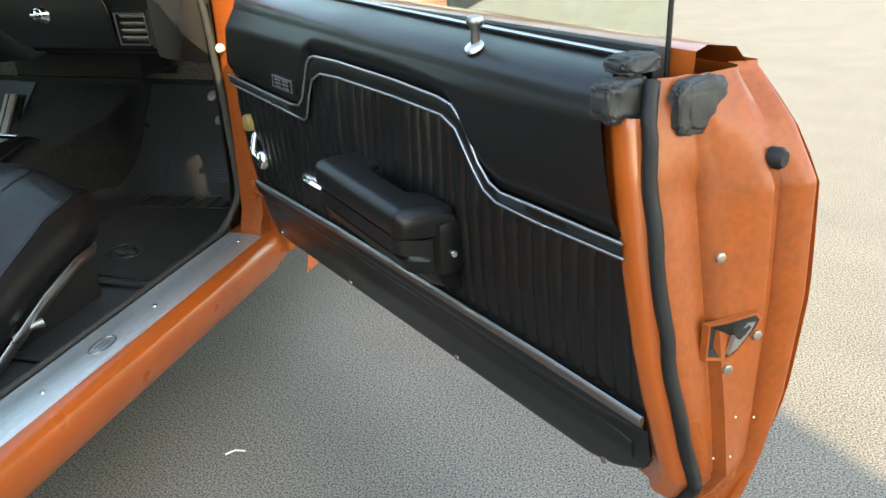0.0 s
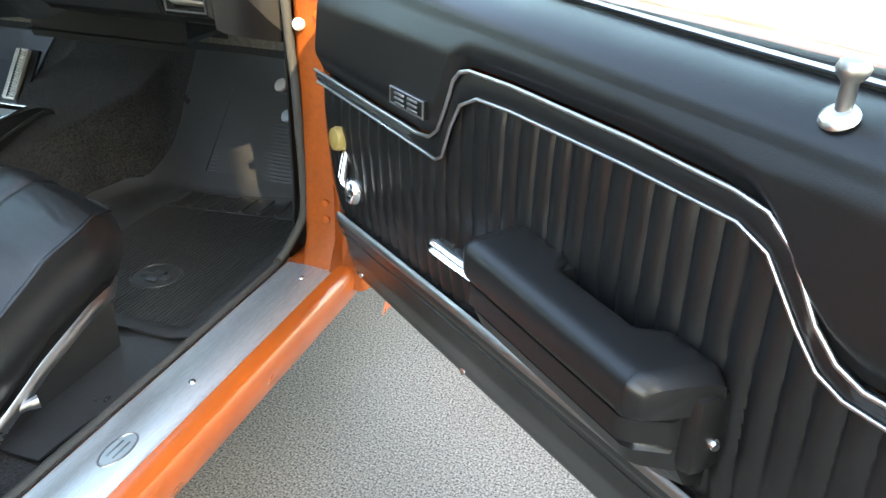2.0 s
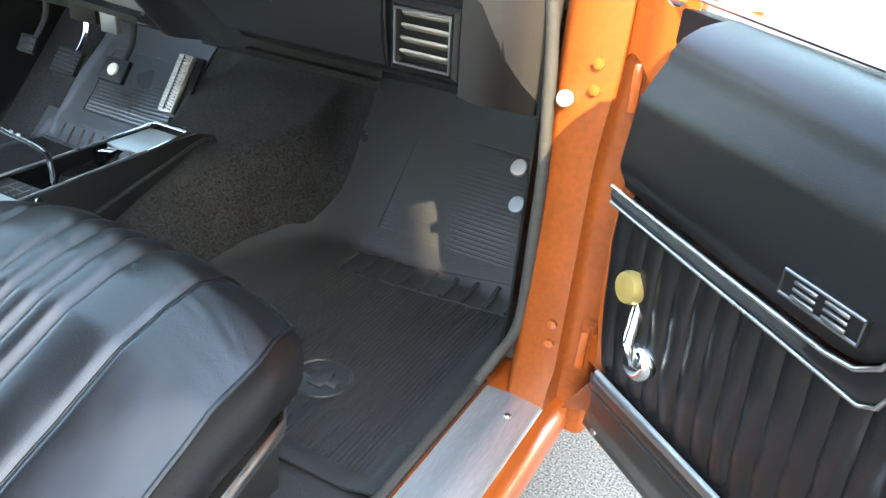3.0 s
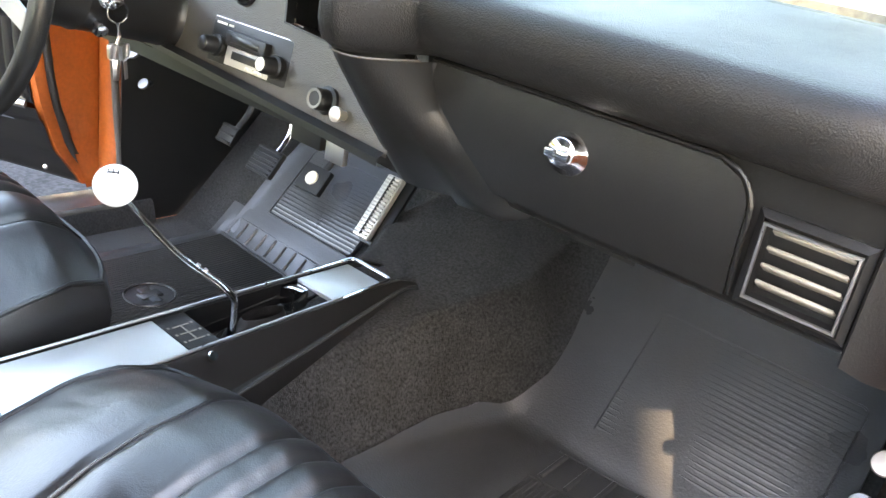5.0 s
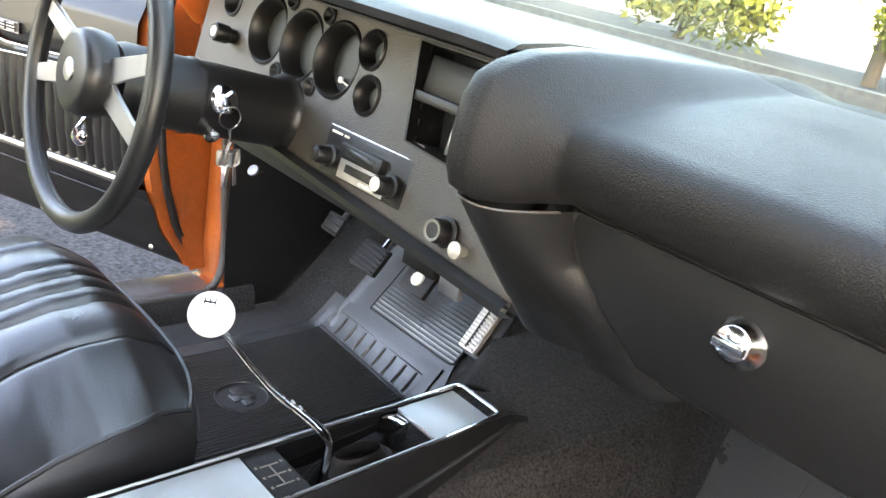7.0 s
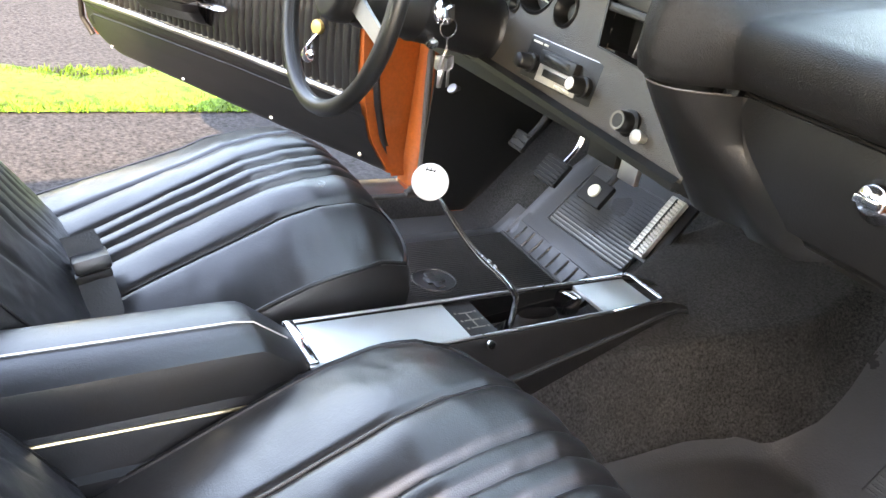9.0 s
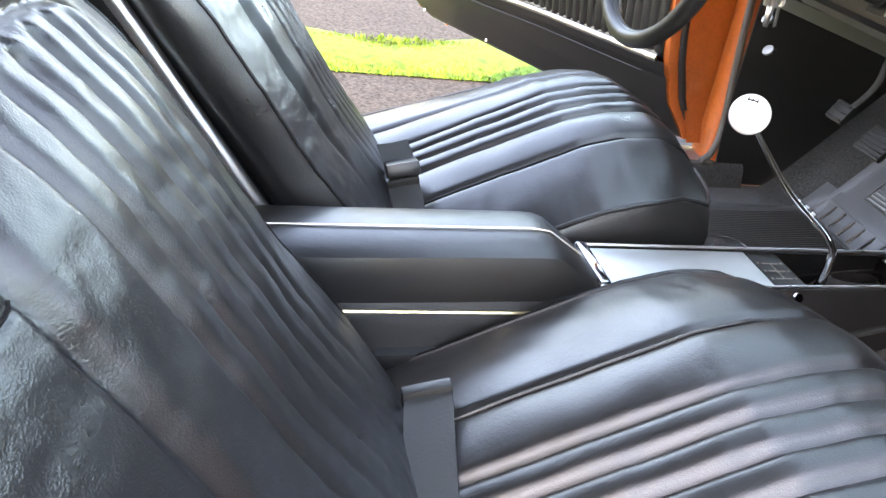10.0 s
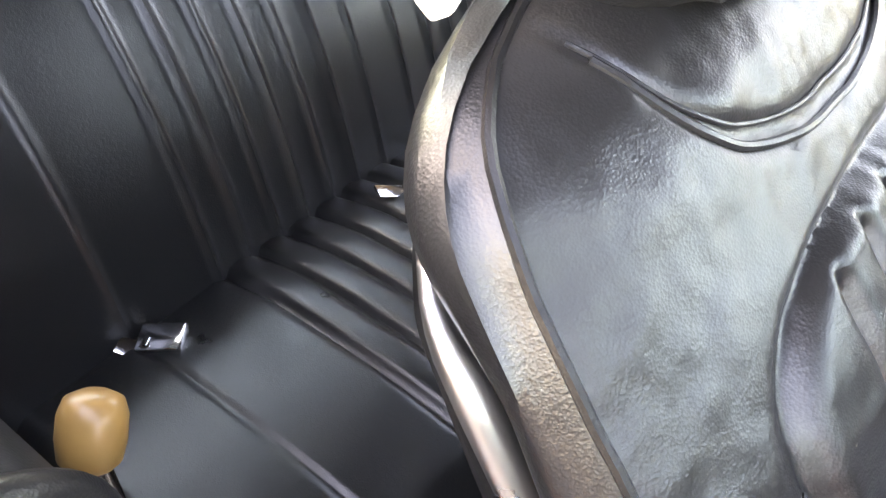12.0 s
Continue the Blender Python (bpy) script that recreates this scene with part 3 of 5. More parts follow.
    latch = dpart("latch", loft([[(jamb_u(y, .628) + d, .054 + (y - .054) * g, .628 + (z - .628) * g) for y, z in hole] for d, g in ((-.002, 1.20), (.006, 1.12), (.006, 1.0), (.001, .97))], loop=True), SHADED_PAINT, t, "latch opening pressed into the door edge")
    dpart("latch_throat", loft([[(jamb_u(y, .628) + d, .054 + (y - .054) * g, .628 + (z - .628) * g) for y, z in hole] for d, g in ((.005, 1.0), (.0045, .96), (.004, .02))], loop=True), DULL, latch)
    dpart("latch_claw", loft([[(jamb_u(y, .628) + dx, y, z) for y, z in ((.047, .607), (.052, .630), (.068, .645), (.077, .644), (.071, .632), (.056, .613))] for dx in (.003, .007, .008)], loop=True, cap=True), TRIM, latch, "worn steel latch claw")
    for y, z in ((.062, .520), (.030, .474), (.052, .470), (.104, .500)):
        dpart("paint_chip", lathe([(0, 0), (.0016, 0), (.001, .0012), (0, .0012)], along((jamb_u(y, z), y, z), (1, -.3, 0)), 8), PALE, t)
    for y, z in ((.046, .722), (.088, .622), (.048, .588)):
        dpart("bolt", lathe([(0, 0), (.0065, 0), (.0065, .004), (.003, .005), (0, .004)], along((jamb_u(y, z) - .001, y, z), (1, -.3, 0)), 6), TRIM)
    for z, x in ((.829, 1.185), (.452, 1.176)):
        dpart("bumper", lathe([(0, 0), (.012, 0), (.0125, .012), (.009, .017), (0, .017)], along((x, .103, z), (1, .1, 0)), 14), RUBBER, t, "round black rubber bumper")
    # taped corner at the top of the lock edge
    dpart("tape_wrap", crumple((1.094, -.036, .900), (.020, .034, .024), 3.0), TAPE, t, "creased black tape over the window corner")
    dpart("tape_roll", crumple((1.088, -.016, .934), (.020, .028, .010), 5.0), TAPE, t)
    dpart("tape_fold", crumple((1.134, .038, .888), (.012, .040, .030), 11.0), TAPE, t, "loose flap of black tape over the door edge")
    return t


DOOR_TURN = math.atan2(-.6288, .7776)
make_door((.107, .507, 0), DOOR_TURN, False, "open orange car door with black pleated vinyl trim and chrome mouldings")
make_door((.0885, .630, 0), radians(-24.5), True, "open orange driver's door with black pleated vinyl trim")

# ---- unseen house shape added behind the camera, to shade the car ----
BLOCKER_POSE = Matrix.Translation((0, .58, 0)) @ Matrix.Rotation(math.atan2(-.755, .655), 4, "Z")      # x towards the sun
house = thing("house", BLOCKER_POSE @ Vector((8, -1, 0)), "unseen pale blocks added behind the camera to shade the car", "house")
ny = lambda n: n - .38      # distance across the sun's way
part("lower_blocker", moved(box(6.0, 10.0, ny(-1.75), ny(1.36), 0, 5.0, .02), BLOCKER_POSE), RENDER, house, "unseen lower block added to shade the car")
# the slit between these two upper blocks lets one strip of sun through
part("upper_blocker", moved(box(6.0, 10.0, ny(-1.75), ny(.325), 5.0, 9.5, .02), BLOCKER_POSE), RENDER, house)
part("slit_blocker", moved(box(6.0, 7.2, ny(.46), ny(1.36), 5.0, 10.5, .02), BLOCKER_POSE), RENDER, house, "unseen upper block added beside the slit for the sun")

mesh_thing("driveway", surf(lambda a, b: (lerp(-1.25, -22.0, a), lerp(-22, 22, b), .006), 8, 40), DARKTOP, "dark asphalt driveway beside the grass", "driveway", kind="structure")


# ---- seats ----
def front_seat(mirror, dy, label):
    cx = -.455
    t = thing("front_seat", ((cx if not mirror else 2 * C - cx), dy, .30), label, "car seat", "front seats")
    half, y0, y1 = .278, -.25 + dy, .318 + dy
    seams, narrow = (-.140, -.057, -.019, .019, .057, .140), (-.140, -.057, -.019, .019, .057, .140)

    def edge_z(y):          # height of the piped edge, falling towards the back
        return table(y - dy, (-.25, -.113, -.022, .105, .17, .22, .27, .318), (.385, .448, .492, .551, .568, .572, .560, .528))

    def skin(a, b):
        s, v = a * 2 - 1, b
        x = s * half * (1 - .06 * ease(.75, 1, v) ** 2)
        y = lerp(y0, y1, v) - .055 * abs(s) ** 3.0 * ease(.5, 1, v)
        d, u = 0, x - (-.010 if mirror else .024)          # the pleats sit a little off the middle
        for m in seams:
            d -= (.005 if abs(m) > .1 else .007) * math.exp(-((u - m) / .0060) ** 2)
        for m, n in zip(narrow, narrow[1:]):
            if m <= u <= n:
                d += (.0045 if n - m < .05 else .006) * math.sin(math.pi * (u - m) / (n - m)) ** .7 - .003
        lift = .042 * ease(.1, 1, s) * ease(.62, 0, v) if mirror else 0
        fold = max(0, noise.noise(Vector((x * 16 + v * 7, v * 40, 4 + dy))))
        wrinkle = .0020 * noise.noise(Vector((x * 20, v * 9, cx + dy))) + .0014 * fold * ease(.02, .06, abs(abs(x) - .10)) * ease(1, .75, v)
        return Vector((cx + x, y, edge_z(y) + lift + .058 * (1 - abs(s) ** 2.6) * ease(1.12, .84, v) + d * ease(1.0, .90, v) + wrinkle))
    part("cushion", surf(skin, 190, 90), SEAT, t, "black pleated vinyl seat cushion", mirror=mirror)
    rim = [skin(0, b) for b in np.linspace(0, 1, 24)] + [skin(a, 1) for a in np.linspace(0, 1, 30)][1:] + [skin(1, b) for b in np.linspace(1, 0, 24)][1:]
    mid = Vector((cx, (y0 + y1) / 2, 0))
    rows = []
    for dz, grow in ((0, 1.0), (-.012, 1.018), (-.04, 1.034), (-.075, 1.028), (-.105, .995), (-.122, .955)):
        rows.append([(mid.x + (p.x - mid.x) * grow, mid.y + (p.y - mid.y) * (1 + (grow - 1) * 1.3), max(.306, p.z + dz)) for p in rim])
    part("side_skirt", loft(rows), SEAT, t, "smooth black vinyl seat side", mirror=mirror)
    part("piping", tube([p + Vector((0, 0, .001)) for p in rim], .0038, 7), VINYL, t, mirror=mirror)
    for m in (-.140, .140):
        part("seam_piping", tube([skin(.5 + (m + (-.010 if mirror else .024)) / half / 2, b) + Vector((0, 0, .002)) for b in np.linspace(0, .98, 40)], .0016, 5), VINYL, t, mirror=mirror)
    base = [[(x, y, .304), (x, y, max(.308, edge_z(y) - .09))] for x in (cx - half * .9,) for y in np.linspace(y0 + .02, y1 - .07, 8)]
    bm = loft(base)
    loft([[(2 * cx - x, y, z) for x, y, z in r] for r in base], bm=bm)
    loft([base[-1], [(2 * cx - x, y, z) for x, y, z in base[-1]]], bm=bm)
    part("seat_base", bm, DULL, t, "dark seat base and runners", mirror=mirror)
    part("base_strip", tube([(cx + half * g, y + dy, edge_z(y + dy) - .132) for g, y in ((1.0, -.16), (1.005, -.06), (1.005, .07), (1.0, .17), (.96, .235), (.85, .275), (.6, .292))], .013, 8, flat=.35, side=(1, 0, 0)), TRIM, t, "bright strip along the seat base", mirror=mirror)
    part("adjust_lever", tube([(cx + half * .93, y1 - .33, .36), (cx + half * 1.02, y1 - .30, .372), (cx + half * 1.06, y1 - .285, .374)], [.006, .007, .010], 8), TRIM, t, "seat release lever with a pale tip", mirror=mirror)

    # backrest: local z up the back, local y out of its front
    bx0 = -.490
    B = Matrix.Translation((bx0, -.262 + dy, .535)) @ Matrix.Rotation(radians(33.7), 4, "X")
    Bi = B.inverted()
    H = .555

    def width(h):           # half width of the piped front, round at the shoulders
        return soft_table(h, (-.2, .16, .29, .40, .455, .488, .510, .526), (.243, .245, .245, .233, .224, .200, .152, .085), .014)

    def rim_y(h):           # the piped edge runs back towards the shoulders
        return soft_table(h, (-.2, .16, .29, .40, .47, .50, .526), (.020, .022, .021, -.003, -.014, -.028, -.042), .03)

    def inset(ax, h):       # distance inside the border of the pleated panel
        hh = max(0, h - .285)
        r = ((ax / .166) ** 2.6 + (hh / .086) ** 2.6) ** (1 / 2.6)
        k = hh / (hh + .5 * ax + 1e-6)
        return (1 - r) * lerp(.166, .086, k)

    def front(s, b):
        h = lerp(-.13, .526, b)
        x = s * width(h)
        ax = abs(x)
        far = inset(ax, h)
        crown = .036 * (1 - abs(s) ** 2.4) * (1 - .3 * ease(.44, .52, h)) + .012 * ease(.10, -.08, h)
        low = ease(-.10, .20, h)
        inside = ease(-.001, .018, far) * low
        d = .0065 * inside
        for m in (-.095, -.057, -.019, .019, .057, .095):
            d -= .0090 * math.exp(-((x - m) / .0062) ** 2) * ease(.004, .030, far) * low
        d -= .0050 * math.exp(-(far / .0055) ** 2) * low
        d -= .0014 * math.exp(-((h - .287 - .004 * math.sin(ax * 60)) / .0035) ** 2) * ease(.166, .172, ax)
        dip = h - yoke_h(ax)
        d -= .0045 * math.exp(-((dip - .006) / .009) ** 2) * ease(.165, .14, ax)
        d += .0016 * noise.noise(Vector((x * 24, h * 27, 5 + dy))) + .0007 * noise.noise(Vector((x * 70, h * 60, 8 + dy)))
        return B @ Vector((x, rim_y(h) + crown + d, h))

    def yoke_h(ax):         # seam below the headrest
        return soft_table(ax, (0, .05, .085, .115, .140, .156, .17), (.400, .403, .411, .424, .455, .500, .53), .012)

    def front_y(x, h):
        return (Bi @ front(x / width(h), (h + .13) / .656)).y
    part("backrest", surf(lambda a, b: front(a * 2 - 1, b), 280, 290), SEAT, t, "black vinyl backrest with a pleated middle", mirror=mirror)
    for up, rad in ((0, .0024), (.013, .0013)):          # stitched yoke below the headrest
        yoke = []
        for x in np.linspace(-.150, .150, 70):
            h = min(yoke_h(abs(x)) + up * (1 - .3 * abs(x) / .15), .515)
            yoke.append(B @ Vector((x, front_y(x, h) + .0012, h)))
        part("yoke_piping", tube(yoke, rad, 7), SEAT, t, mirror=mirror)
    for sign in (1, -1):
        line = [(sign * x, .287 + .004 * math.sin(x * 60)) for x in np.linspace(.168, .243, 14)]
        part("side_seam", tube([B @ Vector((x, front_y(x, h) + .0005, h)) for x, h in line], .0012, 5), VINYL, t, mirror=mirror)
    rim = [front(-1, b) for b in np.linspace(0, 1, 70)] + [front(a * 2 - 1, 1) for a in np.linspace(0, 1, 20)][1:] + [front(1, b) for b in np.linspace(1, 0, 70)][1:]
    flat_rim = [Bi @ p for p in rim]

    def ring(dy, g, lift=.0):
        return [B @ Vector((q.x * g, q.y + dy, q.z + lift * ease(.40, .52, q.z))) for q in flat_rim]

    def behind(y, g, top=0.0):       # rows behind the rim settle on one depth, fuller at the shoulder
        return [B @ Vector((q.x * lerp(g, top or g, ease(.36, .47, q.z)), lerp(q.y, y - (.010 if top else 0) * ease(.36, .47, q.z), .85), q.z + (.004 if top else -.004) * ease(.40, .52, q.z))) for q in flat_rim]
    part("backrest_side", loft([ring(0, 1.0), ring(-.006, 1.014, .004), ring(-.016, 1.030, .010), behind(-.022, 1.042, 1.055), behind(-.036, 1.028, 1.065), behind(-.050, .985, 1.045), behind(-.060, .94, .98), behind(-.064, .92)]), SEAT, t, "black vinyl backrest edge", mirror=mirror)
    part("backrest_piping", tube(ring(0, 1.0), .0028, 7), VINYL, t, mirror=mirror)
    for sign in (1, -1):
        line = [B @ Vector((sign * soft_table(h, (-.1, .10, .19, .27, .33, .40, .425, .440), (.246, .244, .238, .231, .230, .230, .222, .208), .01),
                            soft_table(h, (-.1, .38, .44), (-.061, -.061, -.071), .01), h)) for h in np.linspace(-.10, .440, 50)]
        part("chrome_edge", tube(line, [.0102 * (.42 + .58 * ease(1.0, .86, k / 49)) for k in range(50)], 12), TRIM, t, "chrome edge strip of the seat shell", mirror=mirror)

    def shell(y, g):        # the shell ends below the shoulder
        pts = []
        for q in flat_rim:
            k = ease(.38, .45, q.z)
            pts.append(B @ Vector((q.x * lerp(g, g * .88, k), y, min(q.z, .446 - .02 * k) if abs(q.x) > .02 else min(q.z, .43))))
        return pts
    part("back_shell", loft([shell(-.056, .905), shell(-.062, .94), shell(-.072, .955), shell(-.095, .915), shell(-.115, .86), shell(-.128, .72), shell(-.133, .4), shell(-.133, .02)]), PLASTIC, t, "grained black plastic seat back shell", mirror=mirror)
    part("back_top", loft([behind(-.064, .92), behind(-.072, .80), behind(-.078, .55), behind(-.080, .02)]), SEAT, t, "black vinyl behind the shoulder", mirror=mirror)
    # headrest on its post, and the belt guide on the shoulder
    hb = []
    for i in range(25):
        v = i / 24
        w = max(.04, (1 - abs(2 * v - 1) ** 3.2) ** .5)
        pinch = .010 * abs(noise.noise(Vector((v * 6, 2, dy)))) * (1 - v)
        hb.append([B @ Vector((.142 * (.35 + .65 * w) * math.copysign(abs(math.cos(k)) ** .5, math.cos(k)),
                               .006 + .056 * w * math.copysign(abs(math.sin(k)) ** .7, math.sin(k)) + .007 * noise.noise(Vector((math.cos(k) * 3.5, v * 6, 1))) - pinch,
                               .466 + v * .185 + .010 * math.cos(k) ** 2 * (1 - v) + .006 * noise.noise(Vector((math.cos(k) * 4, v * 3, 6))) * (1 - v))) for k in np.linspace(0, math.tau, 40, endpoint=False)])
    part("headrest", loft(hb, loop=True, cap=True), SEAT, t, "creased black vinyl headrest", mirror=mirror)
    part("headrest_post", tube([B @ Vector((0, -.035, H - .09)), B @ Vector((0, -.035, H - .02))], .012, 8), CHROME, t, mirror=mirror)
    guide = part("belt_guide", moved(box(-.020, .020, -.007, .007, -.006, .008, .003), B @ pose(.150, -.056, .530, 0, 22, 0)), PALE, t, "pale plastic belt guide on the seat shoulder", mirror=mirror)
    part("guide_slot", moved(box(-.005, .005, -.0095, -.0080, -.004, .010, .001, 1), B @ pose(.150, -.056, .530, 0, 22, 0)), BRASS, guide, mirror=mirror)
    return t


front_seat(False, 0.0, "black pleated vinyl passenger bucket seat with chrome edge strip")
front_seat(True, .045, "black pleated vinyl driver's bucket seat reflecting sky and grass")


def seat_belt(mirror, label, line, buckle):
    fx = (lambda x: 2 * C - x) if mirror else (lambda x: x)
    x0, y0, z0 = line[0]
    t = thing("seat_belt", (fx(x0), y0, z0), label, "seat belt", "seat belts")
    rows = [[(x + .003 * abs(sy) * 40, y + sy, z + sy * .25) for sy in (-.0225, -.0205, 0, .0205, .0225)] for x, y, z in smooth_line(line, 8)]
    part("strap", slab(loft(rows), .008), SLEEVE, t, "grey plastic belt sleeve", mirror=mirror)
    xe, ye, ze = line[-3]
    part("end_clip", moved(box(-.007, .007, -.024, .024, -.006, .006, .003), pose(xe, ye, ze, 14, 0, 0)), GREY, t, "stiff folded end of the belt sleeve", mirror=mirror)
    if buckle:
        part("buckle", moved(box(-.034, .034, -.024, .024, -.010, .010, .005), pose(*buckle)), PLASTIC, t, "dark belt buckle", mirror=mirror)


seat_belt(False, "grey lap belt sleeve lying against the passenger seat back", [(-.36, -.165, .475), (-.44, -.150, .495), (-.53, -.140, .510), (-.590, -.133, .518), (-.606, -.132, .512), (-.612, -.131, .495)], None)
seat_belt(True, "grey lap belt with dark buckle lying on the driver's seat", [(-.655, -.090, .470), (-.62, -.092, .495), (-.585, -.098, .518), (-.555, -.104, .540), (-.535, -.112, .556)], (-.575, -.100, .535, 14, 18, 4))

# ---- rear bench ----
rear = thing("rear_seat", (C, -.85, .30), "black vinyl rear bench seat with pleats", "car seat")


def rear_grooves(x, back=False):
    d, x = 0, C + abs(x - C)                    # both halves alike
    first, gap, count = (-.480, .0486, 6) if back else (-.489, .0500, 7)
    for k in range(count):
        d -= .007 * math.exp(-((x - first + k * gap) / .006) ** 2)
    if first - gap * (count - 1) < x < first:
        d += .0045 * abs(math.sin(math.pi * (x - first) / gap)) ** .6
    for m in ((-.358, -.784) if back else (-.356,)):
        d -= .004 * math.exp(-((x - m) / .004) ** 2)
    return d


def rear_cushion(a, b):
    x, y = lerp(-.16, 2 * C + .16, a), lerp(-1.06, -.585, b)
    return (x, y, .405 - .060 * ease(.84, 1, b) ** 2 + rear_grooves(x) * ease(1.0, .93, b) - .05 * ease(.06, 0, a) - .016 * ease(.35, 0, b) + .022 * math.sin(math.pi * b) + .002 * noise.noise(Vector((x * 9, y * 9, 0))))


part("cushion", surf(rear_cushion, 320, 40), SEAT, rear, "black vinyl rear cushion with pleats")
part("cushion_front", loft([[(x, -.587, .348), (x, -.575, .34), (x, -.585, .30), (x, -.61, .27)] for x in np.linspace(-.16, 2 * C + .16, 8)]), SEAT, rear)
part("cushion_piping", tube([(x, -.584, .349) for x in np.linspace(-.16, 2 * C + .16, 12)], .004, 6), VINYL, rear)


def rear_back(a, b):
    x = lerp(-.14, 2 * C + .14, a)
    return (x, -.982 - .27 * b - rear_grooves(x, True) * .8 * ease(0, .08, b) + .036 * math.sin(math.pi * min(1, b * 1.1)), .375 + .53 * b)


part("backrest", surf(rear_back, 320, 30), SEAT, rear, "black vinyl rear backrest with pleats")


def belt_buckle(pts, turn, label):
    """A lap belt end: a folded plate, its anchor and a tongue, strung along the crease."""
    t = thing("belt_buckle", pts[0], label, "seat belt buckle", "rear belt buckles")
    (x, y, z), (x2, y2, z2), (x3, y3, z3) = pts
    part("anchor", moved(box(-.022, .022, -.010, .010, -.002, .002, .001), pose(x, y, z, 15, 20, turn)), CHROME, t)
    part("link", moved(lathe([(.006, -.012), (.009, -.010), (.009, .010), (.006, .012)], pose(0, 0, 0, 90), 14), pose(x2, y2, z2, 0, 0, turn)), CHROME, t)
    part("plate", moved(box(-.026, .026, -.017, .017, -.006, .006, .003), pose(x3, y3, z3, 12, -14, turn)), CHROME, t)
    part("tongue", moved(box(.022, .052, -.009, .009, -.0015, .0015, .001), pose(x3, y3, z3 - .002, 12, 10, turn + 8)), CHROME, t)


belt_buckle([(-.352, -.975, .405), (-.364, -.968, .412), (-.374, -.958, .418)], 120, "small chrome belt buckle lying in the rear seat crease")
belt_buckle([(-.715, -.925, .430), (-.790, -.890, .434), (-.855, -.862, .440)], 159, "chrome rear belt plate and tongue lying on the rear seat")

# rear side trim with winder
trim_q = thing("quarter_trim_panel", (-.13, -.95, .6), "black vinyl rear side trim panel with a padded ledge", "side panel")
QSEC = [(-.02, .928), (-.075, .918), (-.104, .902), (-.118, .876), (-.120, .82), (-.124, .62), (-.150, .56), (-.155, .52), (-.130, .48), (-.140, .32)]
part("panel", loft([[(x, y, z) for x, z in QSEC] for y in np.linspace(-.560, -1.36, 12)]), VINYL, trim_q, "black vinyl side panel with a rolled top")
part("front_capping", slab(loft([[(x, -.558, z) for x, z in QSEC], [(lerp(x, -.05, .25), -.566, z - .006) for x, z in QSEC], [(lerp(x, -.05, .6), -.568, z - .014) for x, z in QSEC], [(-.03, -.566, z - .02) for x, z in QSEC]]), .003), RUST, trim_q, "bare rusty metal at the front end of the panel")
part("front_rim", tube(smooth_line([(x, -.557, z) for x, z in QSEC], 4), .0065, 8), VINYL, trim_q, "dark rolled vinyl edge of the panel")
crank = part("rear_winder", lathe([(0, 0), (.02, 0), (.018, .016), (0, .020)], along((-.120, -.612, .705), (-1, 0, .1)), 16), CHROME, trim_q, "chrome rear window winder")
part("winder_arm", tube([(-.136, -.612, .707), (-.146, -.630, .735), (-.151, -.646, .772)], .008, 8, flat=.6), CHROME, crank)
part("winder_knob", lathe([(0, 0), (.010, 0), (.0135, .004), (.0150, .014), (.0148, .024), (.0125, .031), (.007, .034), (0, .0345)], along((-.149, -.642, .772), (-.45, -.25, .75)), 22), AMBER, crank, "worn amber winder knob")
trim_d = thing("quarter_trim_panel", (2 * C + .13, -.95, .6), "black vinyl rear side trim panel behind the driver's seat", "side panel")
part("panel", slab(surf(lambda a, b: (-.135 - .03 * ease(.5, 0, b), lerp(-.69, -1.38, a), lerp(.32, .95, b)), 10, 10), .006), VINYL, trim_d, mirror=True)

# ---- dashboard ----
dash = thing("dashboard", (C, .6, .85), "black padded dashboard with glove box and instrument panel", "dashboard")
PADSEC = [(.985, 1.020), (.960, 1.042), (.90, 1.047), (.80, 1.044), (.68, 1.038), (.58, 1.030), (.50, 1.021), (.462, 1.015), (.445, 1.011), (.434, 1.003), (.430, .990), (.435, .970), (.446, .952), (.460, .943), (.478, .939)]
POSTSEC = [(.985, 1.030), (.957, 1.051), (.90, 1.057), (.80, 1.0595), (.68, 1.063), (.58, 1.0655), (.50, 1.066), (.44, 1.060), (.405, 1.050), (.384, 1.038), (.374, 1.020), (.370, .990), (.370, .962), (.378, .942), (.392, .934)]
rows = []
for x in np.concatenate([np.linspace(-.085, -.54, 26), np.linspace(-.545, -.635, 26)]):
    k = ease(-.17, -.085, x)
    j = ease(-.572, -.628, x)                     # the padding swells into a post beside the instruments
    rows.append([(x, lerp(y, yp, j) + .06 * k * (y < .6), lerp(z, zp, j) - .012 * k) for (y, z), (yp, zp) in zip(PADSEC, POSTSEC)])
part("dash_pad", loft(rows), PAD, dash, "grained black padded dash top")
END = [Vector(p) for p in rows[-1]]
part("pad_end", loft([END] + [[Vector((x, max(p.y, lim) + g, p.z - e)) for p in END] for x, g, lim, e in ((-.642, .001, .30, .0), (-.650, .005, .30, .001), (-.656, .014, .30, .002), (-.659, .03, .42, .003), (-.660, .03, .50, .004), (-.660, .03, .60, .005))]), PAD, dash)
def glove(a, b):
    right = -.232 - .034 * (1 - math.sqrt(1 - max(0, 1 - b / .34) ** 2))
    left = soft_table(b, (0, .10, .40, .75, 1), (-.585, -.585, -.563, -.520, -.488), .06)
    x = lerp(right, left, a)
    return (x, .487 + .016 * b - .006 * math.sin(math.pi * b), lerp(.932, .819, b))


